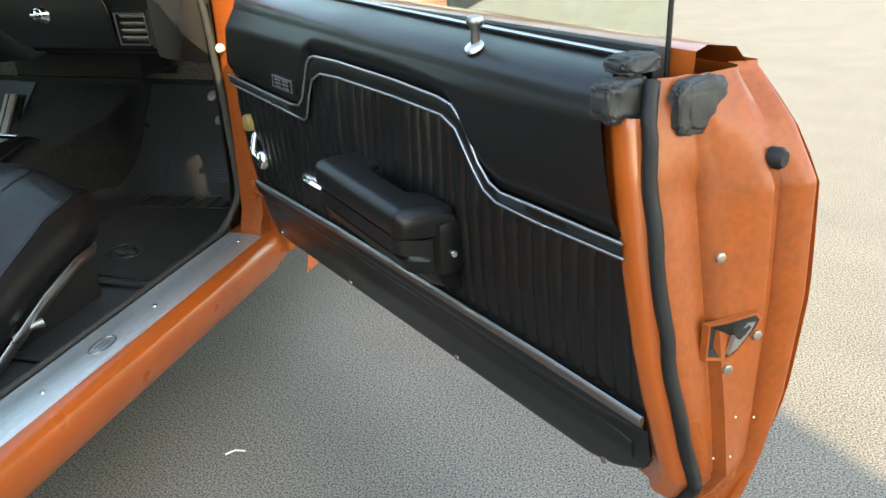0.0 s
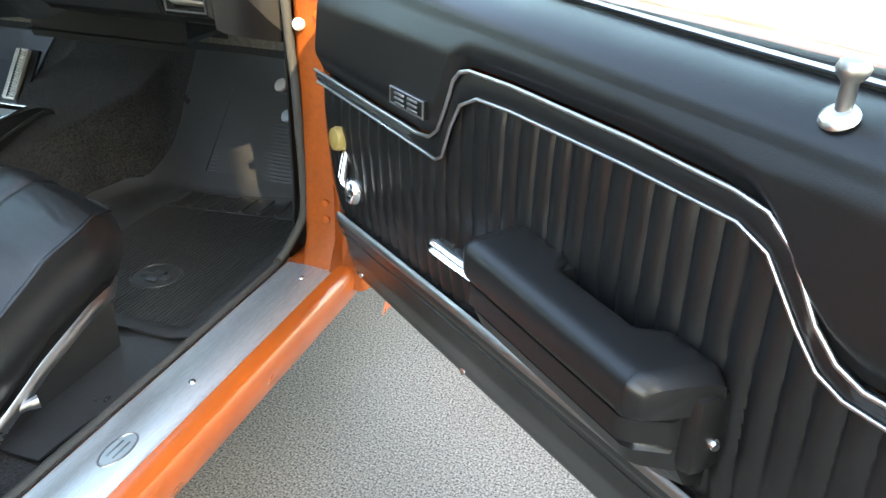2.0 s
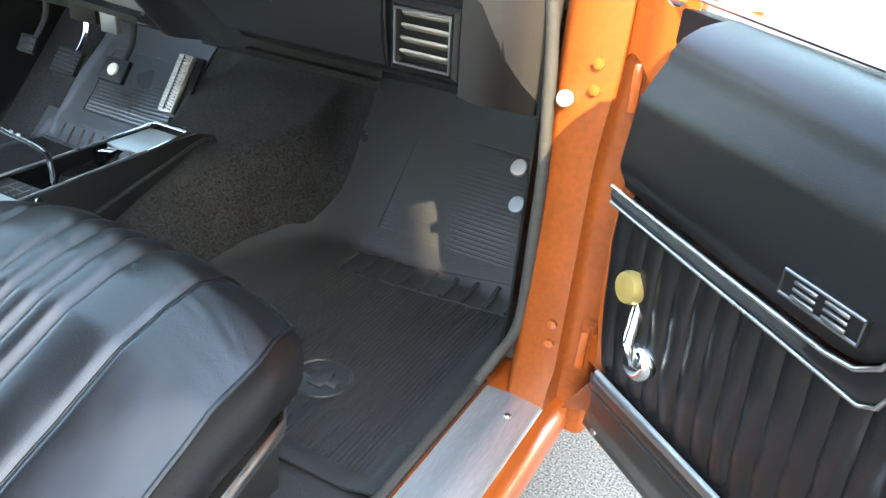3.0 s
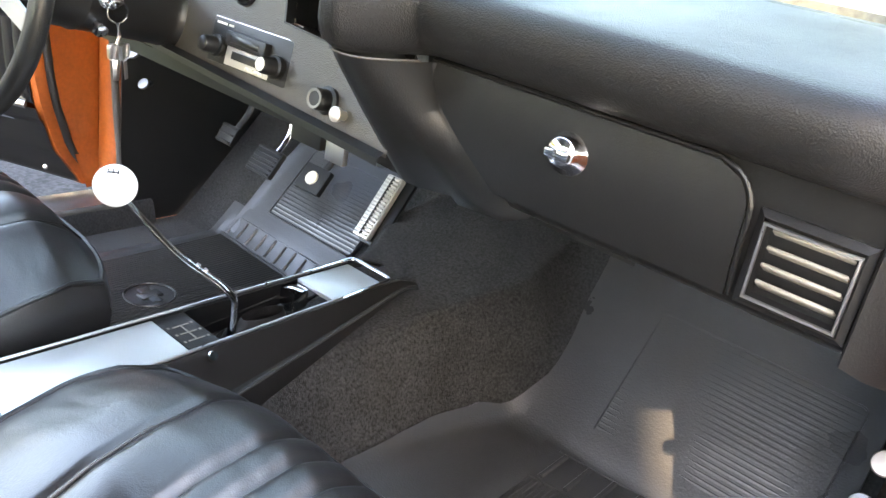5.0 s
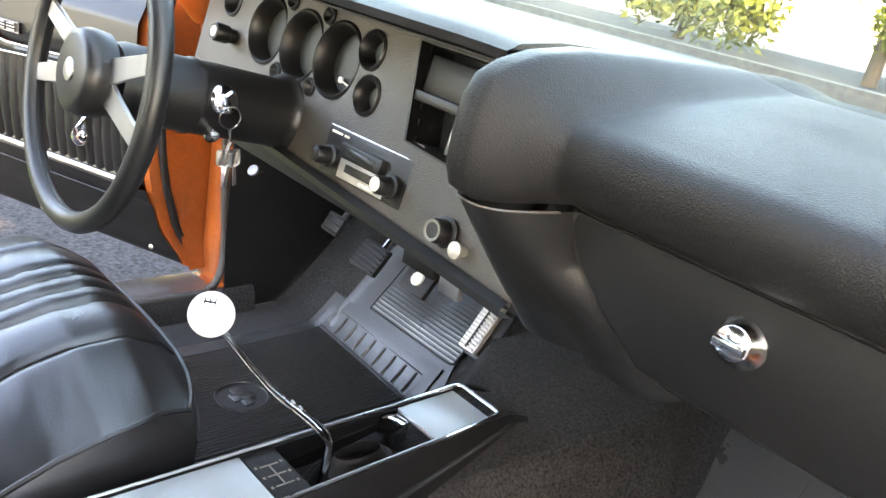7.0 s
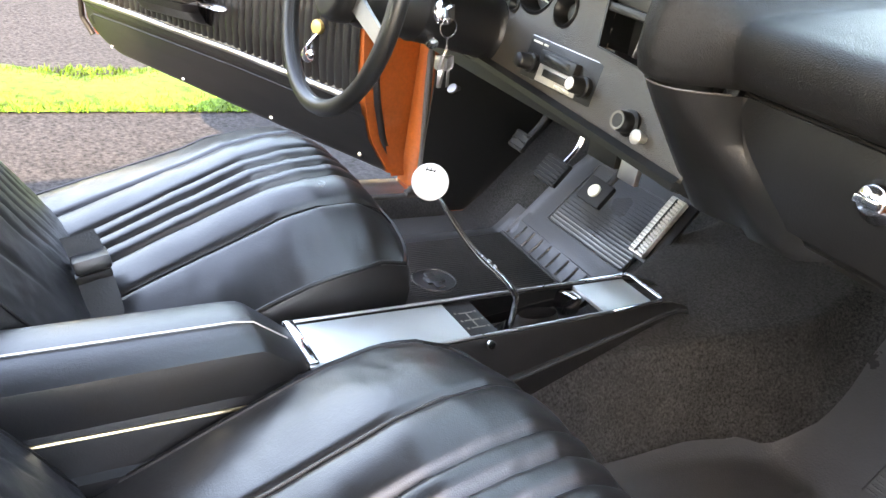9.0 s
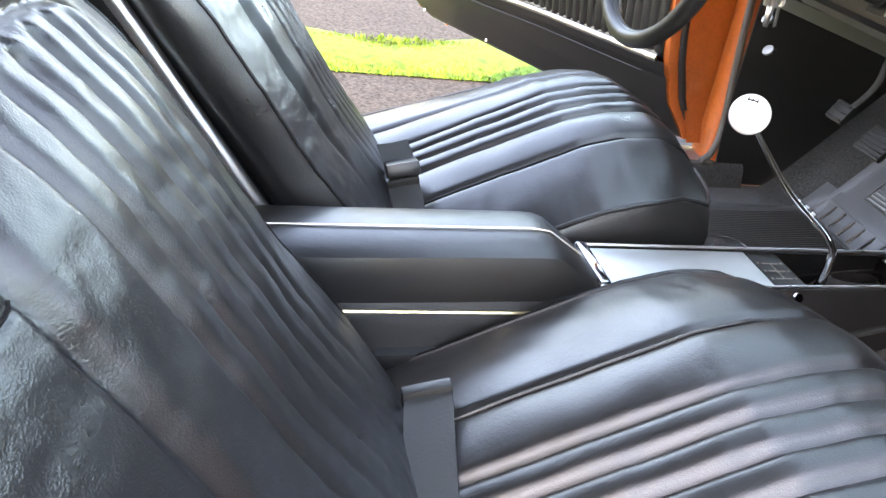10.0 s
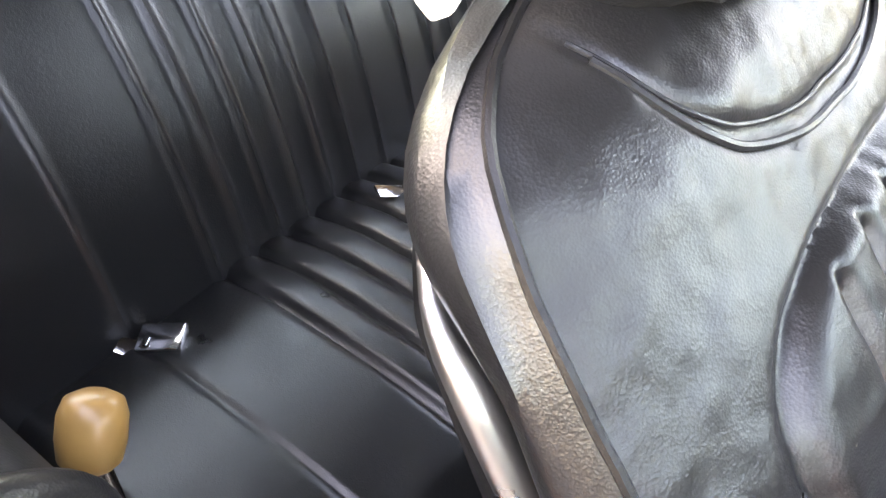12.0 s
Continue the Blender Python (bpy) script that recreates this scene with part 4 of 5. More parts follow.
part("glove_box_door", slab(surf(glove, 24, 12), .006), PLASTIC, dash, "satin black glove box lid")
part("glove_edge", tube([Vector(glove(a, 0)) + Vector((0, -.003, .002)) for a in np.linspace(1, 0, 20)] + [Vector(glove(0, b)) + Vector((.003, -.003, 0)) for b in np.linspace(.03, 1, 24)], .0024, 6), PLASTIC, dash)
part("lower_dash", loft([[(x, .490, .940), (x, .497, .90), (x, .510, .82), (x, .514, .808), (x, .525, .800), (x, .60, .795), (x, .95, .84)] for x in np.linspace(-.125, -.60, 14)]), PLASTIC, dash, "satin black lower dash")
lock = part("glove_lock", lathe([(0, 0), (.024, 0), (.023, .004), (.017, .009), (.015, .018), (.013, .020), (0, .020)], along((-.405, .486, .892), (0, -1, .1)), 28), CHROME, dash, "chrome glove box lock knob")
part("lock_bar", box(-.418, -.392, .459, .467, .888, .896, .002), CHROME, lock)
# side vent
vx0, vx1, vz0, vz1 = -.2235, -.1295, .816, .904
vent = part("air_vent", loft([[(vx0 + d, .510 - e, vz0 + d * .9), (vx1 - d, .510 - e, vz0 + d * .9), (vx1 - d, .503 - e, vz1 - d), (vx0 + d, .503 - e, vz1 - d)] for d, e in ((0, 0), (.0, .012), (.006, .017), (.011, .010), (.012, -.04))], loop=True), PLASTIC, dash, "framed air vent with pale slats")
part("vent_throat", box(vx0 + .008, vx1 - .008, .548, .552, vz0 + .008, vz1 - .008, 0), DULL, vent)
part("vent_rim", tube([(vx0 + .009, .491, vz0 + .010), (vx1 - .009, .491, vz0 + .010), (vx1 - .009, .484, vz1 - .010), (vx0 + .009, .484, vz1 - .010)], .0024, 6, closed=True, side=(0, 1, 0)), TRIM, vent)
for k in range(4):
    part("vent_slat", moved(box(vx0 + .014, vx1 - .014, -.012, .012, -.002, .002, .001, 1), pose(0, .503, vz0 + .021 + k * .0155, -28)), SLAT, vent)
ends = ((-.128, .492, .945, .800), (-.110, .503, .952, .792), (-.090, .525, .958, .784), (-.070, .560, .962, .774), (-.050, .610, .965, .762))
part("dash_end", slab(loft([[(x, y + dy2, z) for dy2, z in ((-.004, zt), (0, .87), (.008, zb))] for x, y, zt, zb in ends]), .004), PLASTIC, dash, "black dash end below the pad")
part("dash_end_cap", slab(loft([[(x, y - .006 + dy2, z) for dy2, z in ((-.004, zt), (0, lerp(zt, zb, .5)), (.006, zb))] for (x, y, zt, _), zb in zip(ends, (.930, .900, .855, .812, .768))]), .003), CAP, dash, "grey curved dash end cap")
# cheek below the column
cheek = []
for z in np.linspace(.931, .770, 22):
    f = (.931 - z) / .161
    y = lerp(.388, .535, f ** 1.05)
    right = soft_table(f, (0, .25, .55, .85, 1), (-.578, -.570, -.540, -.500, -.470), .08)        # sweeps under the glove box
    cheek.append([(right + .030, .498 + .02 * f, max(z, .800) + .004), (right + .012, lerp(.490, .515, f), max(z, .793)), (right - .006, lerp(.478, .514, f), max(z, .785)), (lerp(-.590, -.550, f), lerp(.432, .525, f), z + .006 * f), (lerp(-.602, -.578, f), y + .012, z + .003 * f),
                  (-.614 - .006 * f, y + .002, z), (-.630 - .010 * f, y, z), (-.644 - .010 * f, y + .005, z), (-.653 - .008 * f, y + .022, z), (-.657 - .008 * f, y + .14, z)])
part("dash_cheek", loft(cheek), PLASTIC, dash, "grained black cheek below the padding")
part("cheek_seam", tube(smooth_line([(-.580, .455, .9335), (-.596, .410, .9325), (-.612, .391, .932), (-.630, .387, .932), (-.646, .393, .932), (-.655, .412, .932)], 5), .0013, 6), PANEL, dash)


def face(x, z):
    return .500 + .10 * (-.66 - x) + .20 * (z - .83)


def on_panel(x, z, d=0.0):
    return Vector((x, face(x, z), z)) + N * d


N = Vector((-.10, -1, .20)).normalized()
FACE = Matrix(((1, 0, N.x, 0), (0, .2, N.y, 0), (0, .98, N.z, 0), (0, 0, 0, 1)))       # x across, y up, z out of the panel
hole = [(-.80 + x * .99, .958 + y * .99) for x, y in ((-.10, .062), (.085, .062), (.10, -.062), (-.072, -.052))]


BIG, MID = ((-1.305, .952), (-1.19, .952), (-1.085, .955)), ((-1.01, .985), (-.992, .930), (-1.455, .972))
TINY = ((-1.25, 1.006), (-1.138, 1.006), (-1.247, .902), (-1.137, .905))


def in_hole(x, z):
    for spots, r in ((BIG, .050), (MID, .0225), (TINY, .0085)):
        if any((x - p) ** 2 + (z - q) ** 2 < r * r for p, q in spots):
            return True
    return all((b[0] - a[0]) * (z - a[1]) - (b[1] - a[1]) * (x - a[0]) < 0 for a, b in zip(hole, hole[1:] + hole[:1]))


bm = surf(lambda a, b: (lerp(-.64, -1.56, a), face(lerp(-.64, -1.56, a), lerp(.805, 1.04, b)), lerp(.805, 1.04, b)), 184, 48)
bmesh.ops.delete(bm, geom=[f for f in bm.faces if in_hole(f.calc_center_median().x, f.calc_center_median().z)], context="FACES")
part("instrument_panel", bm, PANEL, dash, "grained black instrument panel")
brow = []
for x in np.linspace(-.658, -1.56, 26):
    k = ease(-.72, -.64, x)
    brow.append([(x, .985, 1.028), (x, .955, 1.050), (x, .80, 1.058), (x, .62, 1.062), (x, .50, 1.066), (x, .455 - .01 * k, 1.062), (x, .438 - .01 * k, 1.055), (x, .440 - .01 * k, 1.046), (x, .46, 1.040), (x, .56, 1.036)])
part("instrument_hood", loft(brow), PAD, dash, "padded brow over the instruments")
for k in range(3):
    part("hood_line", tube([(x, .446 + .006 * k, 1.0415 - .001 * k) for x in np.linspace(-.68, -1.5, 8)], .0016, 5), PLASTIC, dash)
part("panel_lip", loft([[(x, face(x, .805) - .004, .812), (x, face(x, .805) - .014, .806), (x, face(x, .805) - .014, .797), (x, face(x, .805) + .01, .790)] for x in np.linspace(-.64, -1.5, 20)]), PLASTIC, dash, "worn lower lip of the instrument panel")


def ring_gauge(x, z, r, deep):
    M = Matrix.Translation(on_panel(x, z)) @ FACE
    g = part("gauge", lathe([(r + .006, 0), (r + .006, .004), (r + .003, .006), (r, .004), (r - .002, -deep * .5), (r - .004, -deep), (0, -deep)], M, 40, False), PLASTIC, dash, "round dark gauge sunk in a black ring")
    part("gauge_face", lathe([(r - .006, -deep + .001), (r - .007, -deep + .003), (0, -deep + .003)], M, 40), GAUGE, g, "glossy gauge face")
    return g, M


for x, z in BIG:
    g, M = ring_gauge(x, z, .048, .026)
    if x > -1.1:
        part("needle", moved(box(-.004, .018, -.0015, .0015, -.018, -.017, .0004, 1), M @ pose(-.004, -.026, 0, 0, 0, -10)), PALE, g)
        part("needle_hub", lathe([(.0045, -.019), (.0045, -.016), (0, -.0155)], M @ pose(-.008, -.025, 0), 12), PALE, g)
for x, z in MID:
    ring_gauge(x, z, .021, .016)
for x, z in TINY:
    ring_gauge(x, z, .0075, .006)
for x, z in ((-1.42, .918),):
    kn = part("light_switch", lathe([(.012, 0), (.012, .012), (.015, .014), (.016, .034), (.013, .038), (0, .038)], Matrix.Translation(on_panel(x, z)) @ FACE, 20), PLASTIC, dash, "black pull switch")
    part("switch_face", lathe([(.009, .0385), (.008, .0395), (0, .0395)], Matrix.Translation(on_panel(x, z)) @ FACE, 20), PALE, kn)
# radio and heater opening
M = Matrix.Translation(on_panel(-.940, .852)) @ FACE @ pose(0, 0, 0, 0, 0, 1)
radio = part("radio", moved(box(-.09, .09, -.031, .031, -.004, .008, .002), M), PLASTIC, dash, "black cassette radio with two knobs")
part("cassette_door", moved(box(-.045, .04, -.002, .018, .007, .018, .002), M), PLASTIC, radio)
part("radio_face", moved(box(-.050, .046, -.029, -.003, .006, .0085, .001), M), SILVER, radio, "pale silver radio face")
part("radio_display", moved(box(-.034, .030, -.019, -.008, .007, .011, .001), M), GAUGE, radio, "dark reddish display strip")
part("cassette_window", moved(box(-.032, .028, .003, .013, .0175, .0186, .0005, 1), M), GAUGE, radio)
for k in range(6):
    part("radio_key", moved(box(.0 + .006 * k, .0045 + .006 * k, -.0265, -.0225, .007, .011, .0005, 1), M), PALE, radio)
for k, (a, b) in enumerate(((-.083, -.060), (-.056, -.045))):
    part("printed_mark", moved(box(a, b, .0225 - .006 * 0, .0255, .0079, .0084, 0), M), PALE, radio)
part("bright_edge", tube([M @ Vector(p) for p in ((-.09, .031, .006), (.09, .031, .006), (.09, -.031, .006))], .0012, 5), TRIM, radio)
for sx in (-.066, .062):
    kn = part("radio_knob", lathe([(.013, .006), (.015, .008), (.0155, .016), (.0125, .018), (.0115, .034), (.010, .037), (0, .037)], M @ pose(sx, -.008, 0), 22), PLASTIC, radio, "black ribbed radio knob")
    part("knob_cap", lathe([(.009, .0372), (.008, .038), (0, .038)], M @ pose(sx, -.008, 0), 20), PALE if sx > 0 else PLASTIC, kn)
bezel = part("heater_opening", loft([[Matrix.Translation(on_panel(-.80, .958)) @ FACE @ Vector((x * g - .055 * 0, y * g, d)) for x, y in ((-.10, .062), (.085, .062), (.10, -.062), (-.072, -.052))] for g, d in ((1.05, .001), (1.04, .006), (1.0, .006), (.97, -.045))], loop=True), PLASTIC, dash, "dark recess with heater controls")
HM = Matrix.Translation(on_panel(-.80, .958)) @ FACE
part("recess_back", moved(box(-.10, .10, -.062, .062, -.050, -.044, 0), HM), DULL, bezel)
part("ashtray_front", moved(box(-.085, .09, .008, .052, -.02, -.004, .003), HM), PLASTIC, bezel)
part("ashtray_lip", moved(box(-.09, .095, -.004, .008, -.02, .004, .002), HM), PLASTIC, bezel)
for k in range(5):
    part("raised_bar", moved(box(-.01 + .012 * k, -.002 + .012 * k, .021, .028, -.0045, -.0025, .0005, 1), HM), TRIM, bezel)
for i in range(2):
    for j in range(3):
        part("heater_key", moved(box(.0 + .022 * i, .017 + .022 * i, -.018 - .016 * j, -.007 - .016 * j, -.02, -.004 + .003 * i, .001, 1), HM), PALE if i else PLASTIC, bezel)
part("heater_slider", moved(box(-.022, -.018, -.05, -.01, -.02, -.008, .001, 1), HM), TRIM, bezel)
lighter = part("cigar_lighter", lathe([(.017, 0), (.018, .006), (.014, .008), (.014, .020), (.012, .024), (0, .024)], Matrix.Translation(on_panel(-.762, .836)) @ FACE, 24), PLASTIC, dash, "black knob with a bright ring")
part("lighter_ring", lathe([(.011, .0242), (.0125, .0252), (.0105, .0255), (.009, .0245)], Matrix.Translation(on_panel(-.762, .836)) @ FACE, 24, False), SLAT, lighter)
part("wiper_knob", lathe([(.006, 0), (.006, .008), (.009, .011), (.0095, .016), (.006, .019), (0, .0195)], Matrix.Translation(on_panel(-.728, .828)) @ FACE, 20), SILVER, dash, "small chrome knob")
# under the dash
under = thing("under_dash_brackets", (-.9, .62, .76), "worn dark metal brackets under the dashboard", "bracket")
part("rail", loft([[(x, .545, .792), (x, .548, .770), (x, .60, .765)] for x in np.linspace(-.66, -1.45, 8)]), PLASTIC, under)
part("tab", box(-.86, -.80, .540, .552, .755, .788, .002), PLASTIC, under)
part("tab", box(-.79, -.755, .540, .55, .748, .782, .002), TRIM, under)
part("heater_box", box(-.50, -.90, .90, 1.06, .66, .82, .02), DULL, under, "dark heater box")

# ---- steering ----
axis = Vector((0, -.985, .17)).normalized()
wc = Vector((-1.175, .270, .905))
wheel = thing("steering_wheel", wc, "black steering wheel with brushed metal spokes and round hub", "steering wheel")
side_x, side_z = Vector((1, 0, 0)), axis.cross(Vector((1, 0, 0))).normalized() * -1
if side_z.z < 0:
    side_z = -side_z
ring = [wc + side_x * (.182 * math.cos(k * math.tau / 64)) + side_z * (.182 * math.sin(k * math.tau / 64)) for k in range(64)]
part("rim", tube(ring, .0135, 12, closed=True, side=axis), PLASTIC, wheel, "thick black rim with a moulded seam")
part("rim_seam", tube([wc + (p - wc) * .93 + axis * .001 for p in ring], .0016, 5, closed=True, side=axis), DULL, wheel)
hubc = wc + axis * -.015
part("hub", lathe([(0, 0), (.052, 0), (.054, .02), (.050, .034), (.042, .038), (0, .038)], along(hubc, axis), 32), PLASTIC, wheel, "black round horn cap")
part("hub_emblem", lathe([(.014, .038), (.014, .040), (.011, .0415), (0, .0415)], along(hubc, axis), 24), TRIM, wheel, "small round emblem")
for ang in (163, 193, 17, 347):
    d = side_x * math.cos(radians(ang)) + side_z * math.sin(radians(ang))
    n = axis.cross(d).normalized()
    rows = [[wc + d * r + n * (w * sx) + axis * (off + th) for sx, th in ((-1, 0), (-.9, .003), (.9, .003), (1, 0), (.9, -.003), (-.9, -.003))] for r, w, off in ((.045, .017, -.008), (.10, .014, -.004), (.175, .012, 0))]
    part("spoke", loft(rows, loop=True, cap=True), DIM, wheel, "brushed metal spoke")
colm = thing("steering_column", (-1.205, .45, .88), "black steering column with ignition switch and chrome button", "steering column")
top, bot = Vector((-1.180, .295, .897)), Vector((-1.195, .585, .845))
cd = (top - bot).normalized()
L = (top - bot).length
part("shroud", lathe([(.052, -.02), (.058, 0), (.059, .035), (.053, .04), (.050, .05), (.050, L * .62), (.0515, L * .63), (.0515, L * .64), (.049, L * .66), (.050, L * .95), (.046, L), (0, L)], along(bot, cd), 36), PLASTIC, colm, "black column shroud")
keyp = top.lerp(bot, .48) + Vector((.047, -.004, .012))
ig = part("ignition_switch", lathe([(.019, -.006), (.020, .004), (.017, .008), (.010, .010), (0, .010)], along(keyp, (1, -.1, .3)), 24), CHROME, colm, "chrome ignition switch")
part("key_bow", moved(box(-.003, .003, -.008, .008, -.018, .014, .002), pose(keyp.x + .022, keyp.y, keyp.z + .004, 30, 15, 20)), CHROME, ig)
btn = part("hazard_button", lathe([(.006, 0), (.006, .010), (.010, .012), (.010, .017), (0, .018)], along(top.lerp(bot, .42) + Vector((.040, 0, -.032)), (1, -.1, -.5)), 16), CHROME, colm, "small chrome button")
keys = thing("key_ring", (keyp.x + .025, keyp.y, keyp.z - .05), "bunch of steel keys hanging from the ignition", "keys")
part("ring", tube([(keyp.x + .024, keyp.y + .015 * math.cos(k * math.tau / 20), keyp.z - .018 + .015 * math.sin(k * math.tau / 20)) for k in range(20)], .0012, 6, closed=True, side=(1, 0, 0)), CHROME, keys)
part("clip", tube([(keyp.x + .024, keyp.y, keyp.z - .032), (keyp.x + .025, keyp.y + .003, keyp.z - .05), (keyp.x + .024, keyp.y, keyp.z - .066)], .003, 8), CHROME, keys)
for k, (dy2, tz) in enumerate(((-.004, 4), (.004, -6), (.008, 10))):
    bm = moved(box(-.001, .001, -.010, .010, -.022, 0, .004, 2), pose(keyp.x + .024 + .002 * k, keyp.y + dy2, keyp.z - .062, tz, 0, 15 * k))
    join(bm, moved(box(-.001, .001, -.004, .004, -.052, -.02, .001, 1), pose(keyp.x + .024 + .002 * k, keyp.y + dy2, keyp.z - .062, tz, 0, 15 * k)))
    part("key", bm, TRIM, keys)

# ---- console ----
cons = thing("center_console", (C, .2, .40), "black center console with satin plates and padded armrest", "console")
for side in (False, True):
    rows = []
    for y in np.linspace(.775, -.38, 50):
        zt = table(y, (-.5, .09, .70, .735, .775), (.517, .518, .525, .521, .503))
        w = table(y, (-.5, .09, .40, .70, .83), (.066, .060, .056, .050, .040))
        g = min(1, max(.06, (.785 - y) / .42))          # the sides run to a point at the front
        rows.append([(C + w - .012, y, zt + .001), (C + w - .004, y, zt + .003), (C + w, y, zt - .003), (C + w + .010 * g, y, zt - .04 * g), (C + w + .018 * g, y, zt - .062 * g), (C + w + .028 * g, y, zt - .066 * g), (C + w + .030 * g, y, zt - .072 * g), (C + w + .034 * g, y, zt - .110 * g)])
    part("console_side", loft(rows), PLASTIC, cons, "grained black console side with a moulded rib", mirror=side)
    part("side_rib", tube([(C + table(y, (.09, .70, .83), (.060, .050, .040)) + .027 * min(1, (.785 - y) / .42), y, table(y, (-.5, .09, .70, .735, .775), (.517, .518, .525, .521, .503)) - .066 * min(1, (.785 - y) / .42)) for y in np.linspace(.765, -.02, 30)], .0032, 6), SLEEVE, cons, mirror=side)
    part("top_strip", tube([(C + .052, .105, .524), (C + .048, .40, .527), (C + .043, .69, .530)], .0022, 6), TRIM, cons, mirror=side)
part("plate_bed", box(C - .052, C + .052, .10, .375, .506, .517, .001), PLASTIC, cons)
part("console_plate", box(C - .046, C + .044, .118, .345, .5165, .5225, .002), PLATE, cons, "satin silver console plate")
sp = part("shift_pattern", box(C - .046, C + .044, .347, .392, .5165, .5215, .001), PLASTIC, cons, "dark shift pattern plate with pale lines")
for x0, x1, ya, yb2 in ((-.018, .022, .368, .370), (-.018, -.016, .357, .381), (.020, .022, .357, .381), (.001, .003, .357, .381)):
    part("pattern_line", box(C + x0, C + x1, ya, yb2, .5214, .5222, 0), SLAT, sp)
for x in (-.018, .002, .021):
    for y in (.352, .386):
        part("pattern_mark", box(C + x - .002, C + x + .002, y - .0015, y + .0015, .5214, .5222, 0), SLAT, sp)
part("shifter_well", box(C - .05, C + .05, .395, .60, .462, .470, 0), DULL, cons, "dark open shifter well")
part("rubber_boot", surf(lambda a, b: (C + (.045 - .03 * b) * math.cos(a * math.tau), .49 + (.085 - .05 * b) * math.sin(a * math.tau), .470 + .038 * b + .006 * math.sin(b * 14)), 28, 12), RUBBER, cons, "dusty rubber boot")
part("front_plate", box(C - .040, C + .040, .585, .690, .520, .527, .002), PLATE, cons, "satin silver front console plate")
part("front_rim", tube(rounded([(C + .046, .60, .528), (C + .044, .705, .532), (C - .044, .705, .532), (C - .046, .60, .528)], .012), .0035, 8), CHROME, cons, "chrome front edge")
part("well_block", box(C - .044, C - .01, .555, .585, .49, .522, .006), CHROME, cons)
part("screw", lathe([(.007, 0), (.006, .003), (0, .003)], along((C + .061, .365, .518), (1, 0, .6)), 12), CHROME, cons)
lidrows = [[(C + x * w, y, z + dz) for x, dz in ((-1.0, -.062), (-1, -.022), (-.93, -.006), (-.70, .0), (0, .003), (.70, .0), (.93, -.006), (1, -.022), (1.0, -.062))] for y, z, w in ((.108, .522, .048), (.102, .527, .052), (.085, .540, .057), (.050, .566, .061), (.040, .570, .062), (.02, .571, .063), (-.25, .566, .066), (-.38, .564, .066))]
part("armrest_lid", loft(lidrows), SEAT, cons, "padded black armrest lid")
part("lid_seam", tube([(C + .010, .088, .5440), (C + .008, .044, .5735), (C + .006, .02, .5755), (C + .004, -.25, .5705), (C + .004, -.37, .5690)], .0011, 6), SILVER, cons, "thin pale seam line")
part("lid_hinge", box(C - .050, C + .050, .104, .118, .516, .530, .003), CHROME, cons, "chrome lid hinge")
for side in (False, True):
    part("box_side", loft([[(C + .060, y, .505), (C + .064, y, .49), (C + .067, y, .46), (C + .070, y, .40)] for y in np.linspace(.10, -.38, 6)]), VINYL, cons, mirror=side)
    part("gold_strip", tube([(C + .068, y, .496) for y in np.linspace(.06, -.37, 6)], .0023, 6), GOLD, cons, "thin gold strip", mirror=side)
    part("silver_strip", loft([[(C + .0725, y, .462), (C + .0755, y, .456), (C + .0755, y, .448)] for y in np.linspace(-.05, -.37, 6)]), TRIM, cons, mirror=side)

# ---- shifter ----
shift = thing("gear_shifter", (C, .42, .52), "black-chrome bent shift lever with a white ball knob", "shifter")
bx = Vector((-.795 + .0, .415, .505))
ball = Vector((-.897, .308, .706))
path = smooth_line([bx, bx + Vector((0, .004, .045)), bx + Vector((-.006, -.004, .075)), bx.lerp(ball, .5) + Vector((0, 0, .022)), ball - (ball - bx).normalized() * .018], 8)
part("lever", tube(path, [lerp(.0135, .0075, k / (len(path) - 1)) for k in range(len(path))], 10, flat=.45, side=(.6, .8, 0)), CHROME, shift, "flat chrome lever")
for k in range(5):
    p = path[int(len(path) * .62) + k // 2]
    part("raised_bar", box(p.x - .0035, p.x + .0035, p.y - .003 + .004 * (k % 2), p.y - .001 + .004 * (k % 2), p.z + .004, p.z + .0065, .0004, 1), TRIM, shift)
kb = part("knob", lathe([(.0258 * math.sin(a), -.0258 * math.cos(a)) for a in np.linspace(0.02, math.pi - .02, 22)], pose(*ball), 36), WHITE, shift, "glossy white ball knob")
for k, (dx, dz, w, h) in enumerate(((-.006, .006, .0008, .008), (0, .006, .0008, .008), (.006, .006, .0008, .008), (0, .006, .007, .0006))):
    d = Vector((.55 + 0, -.45, .70)).normalized()
    e = Vector((0, 0, 1)).cross(d).normalized()
    f2 = d.cross(e)
    c0 = ball + (d + e * (dx / .0258) + f2 * (dz / .0258)).normalized() * .0258
    part("pattern_line", moved(box(-w, w, -h / 2 - .001, h / 2 + .001, -.0003, .0004, 0), Matrix.Translation(c0) @ Matrix((e, f2, d)).transposed().to_4x4()), PLASTIC, kb)

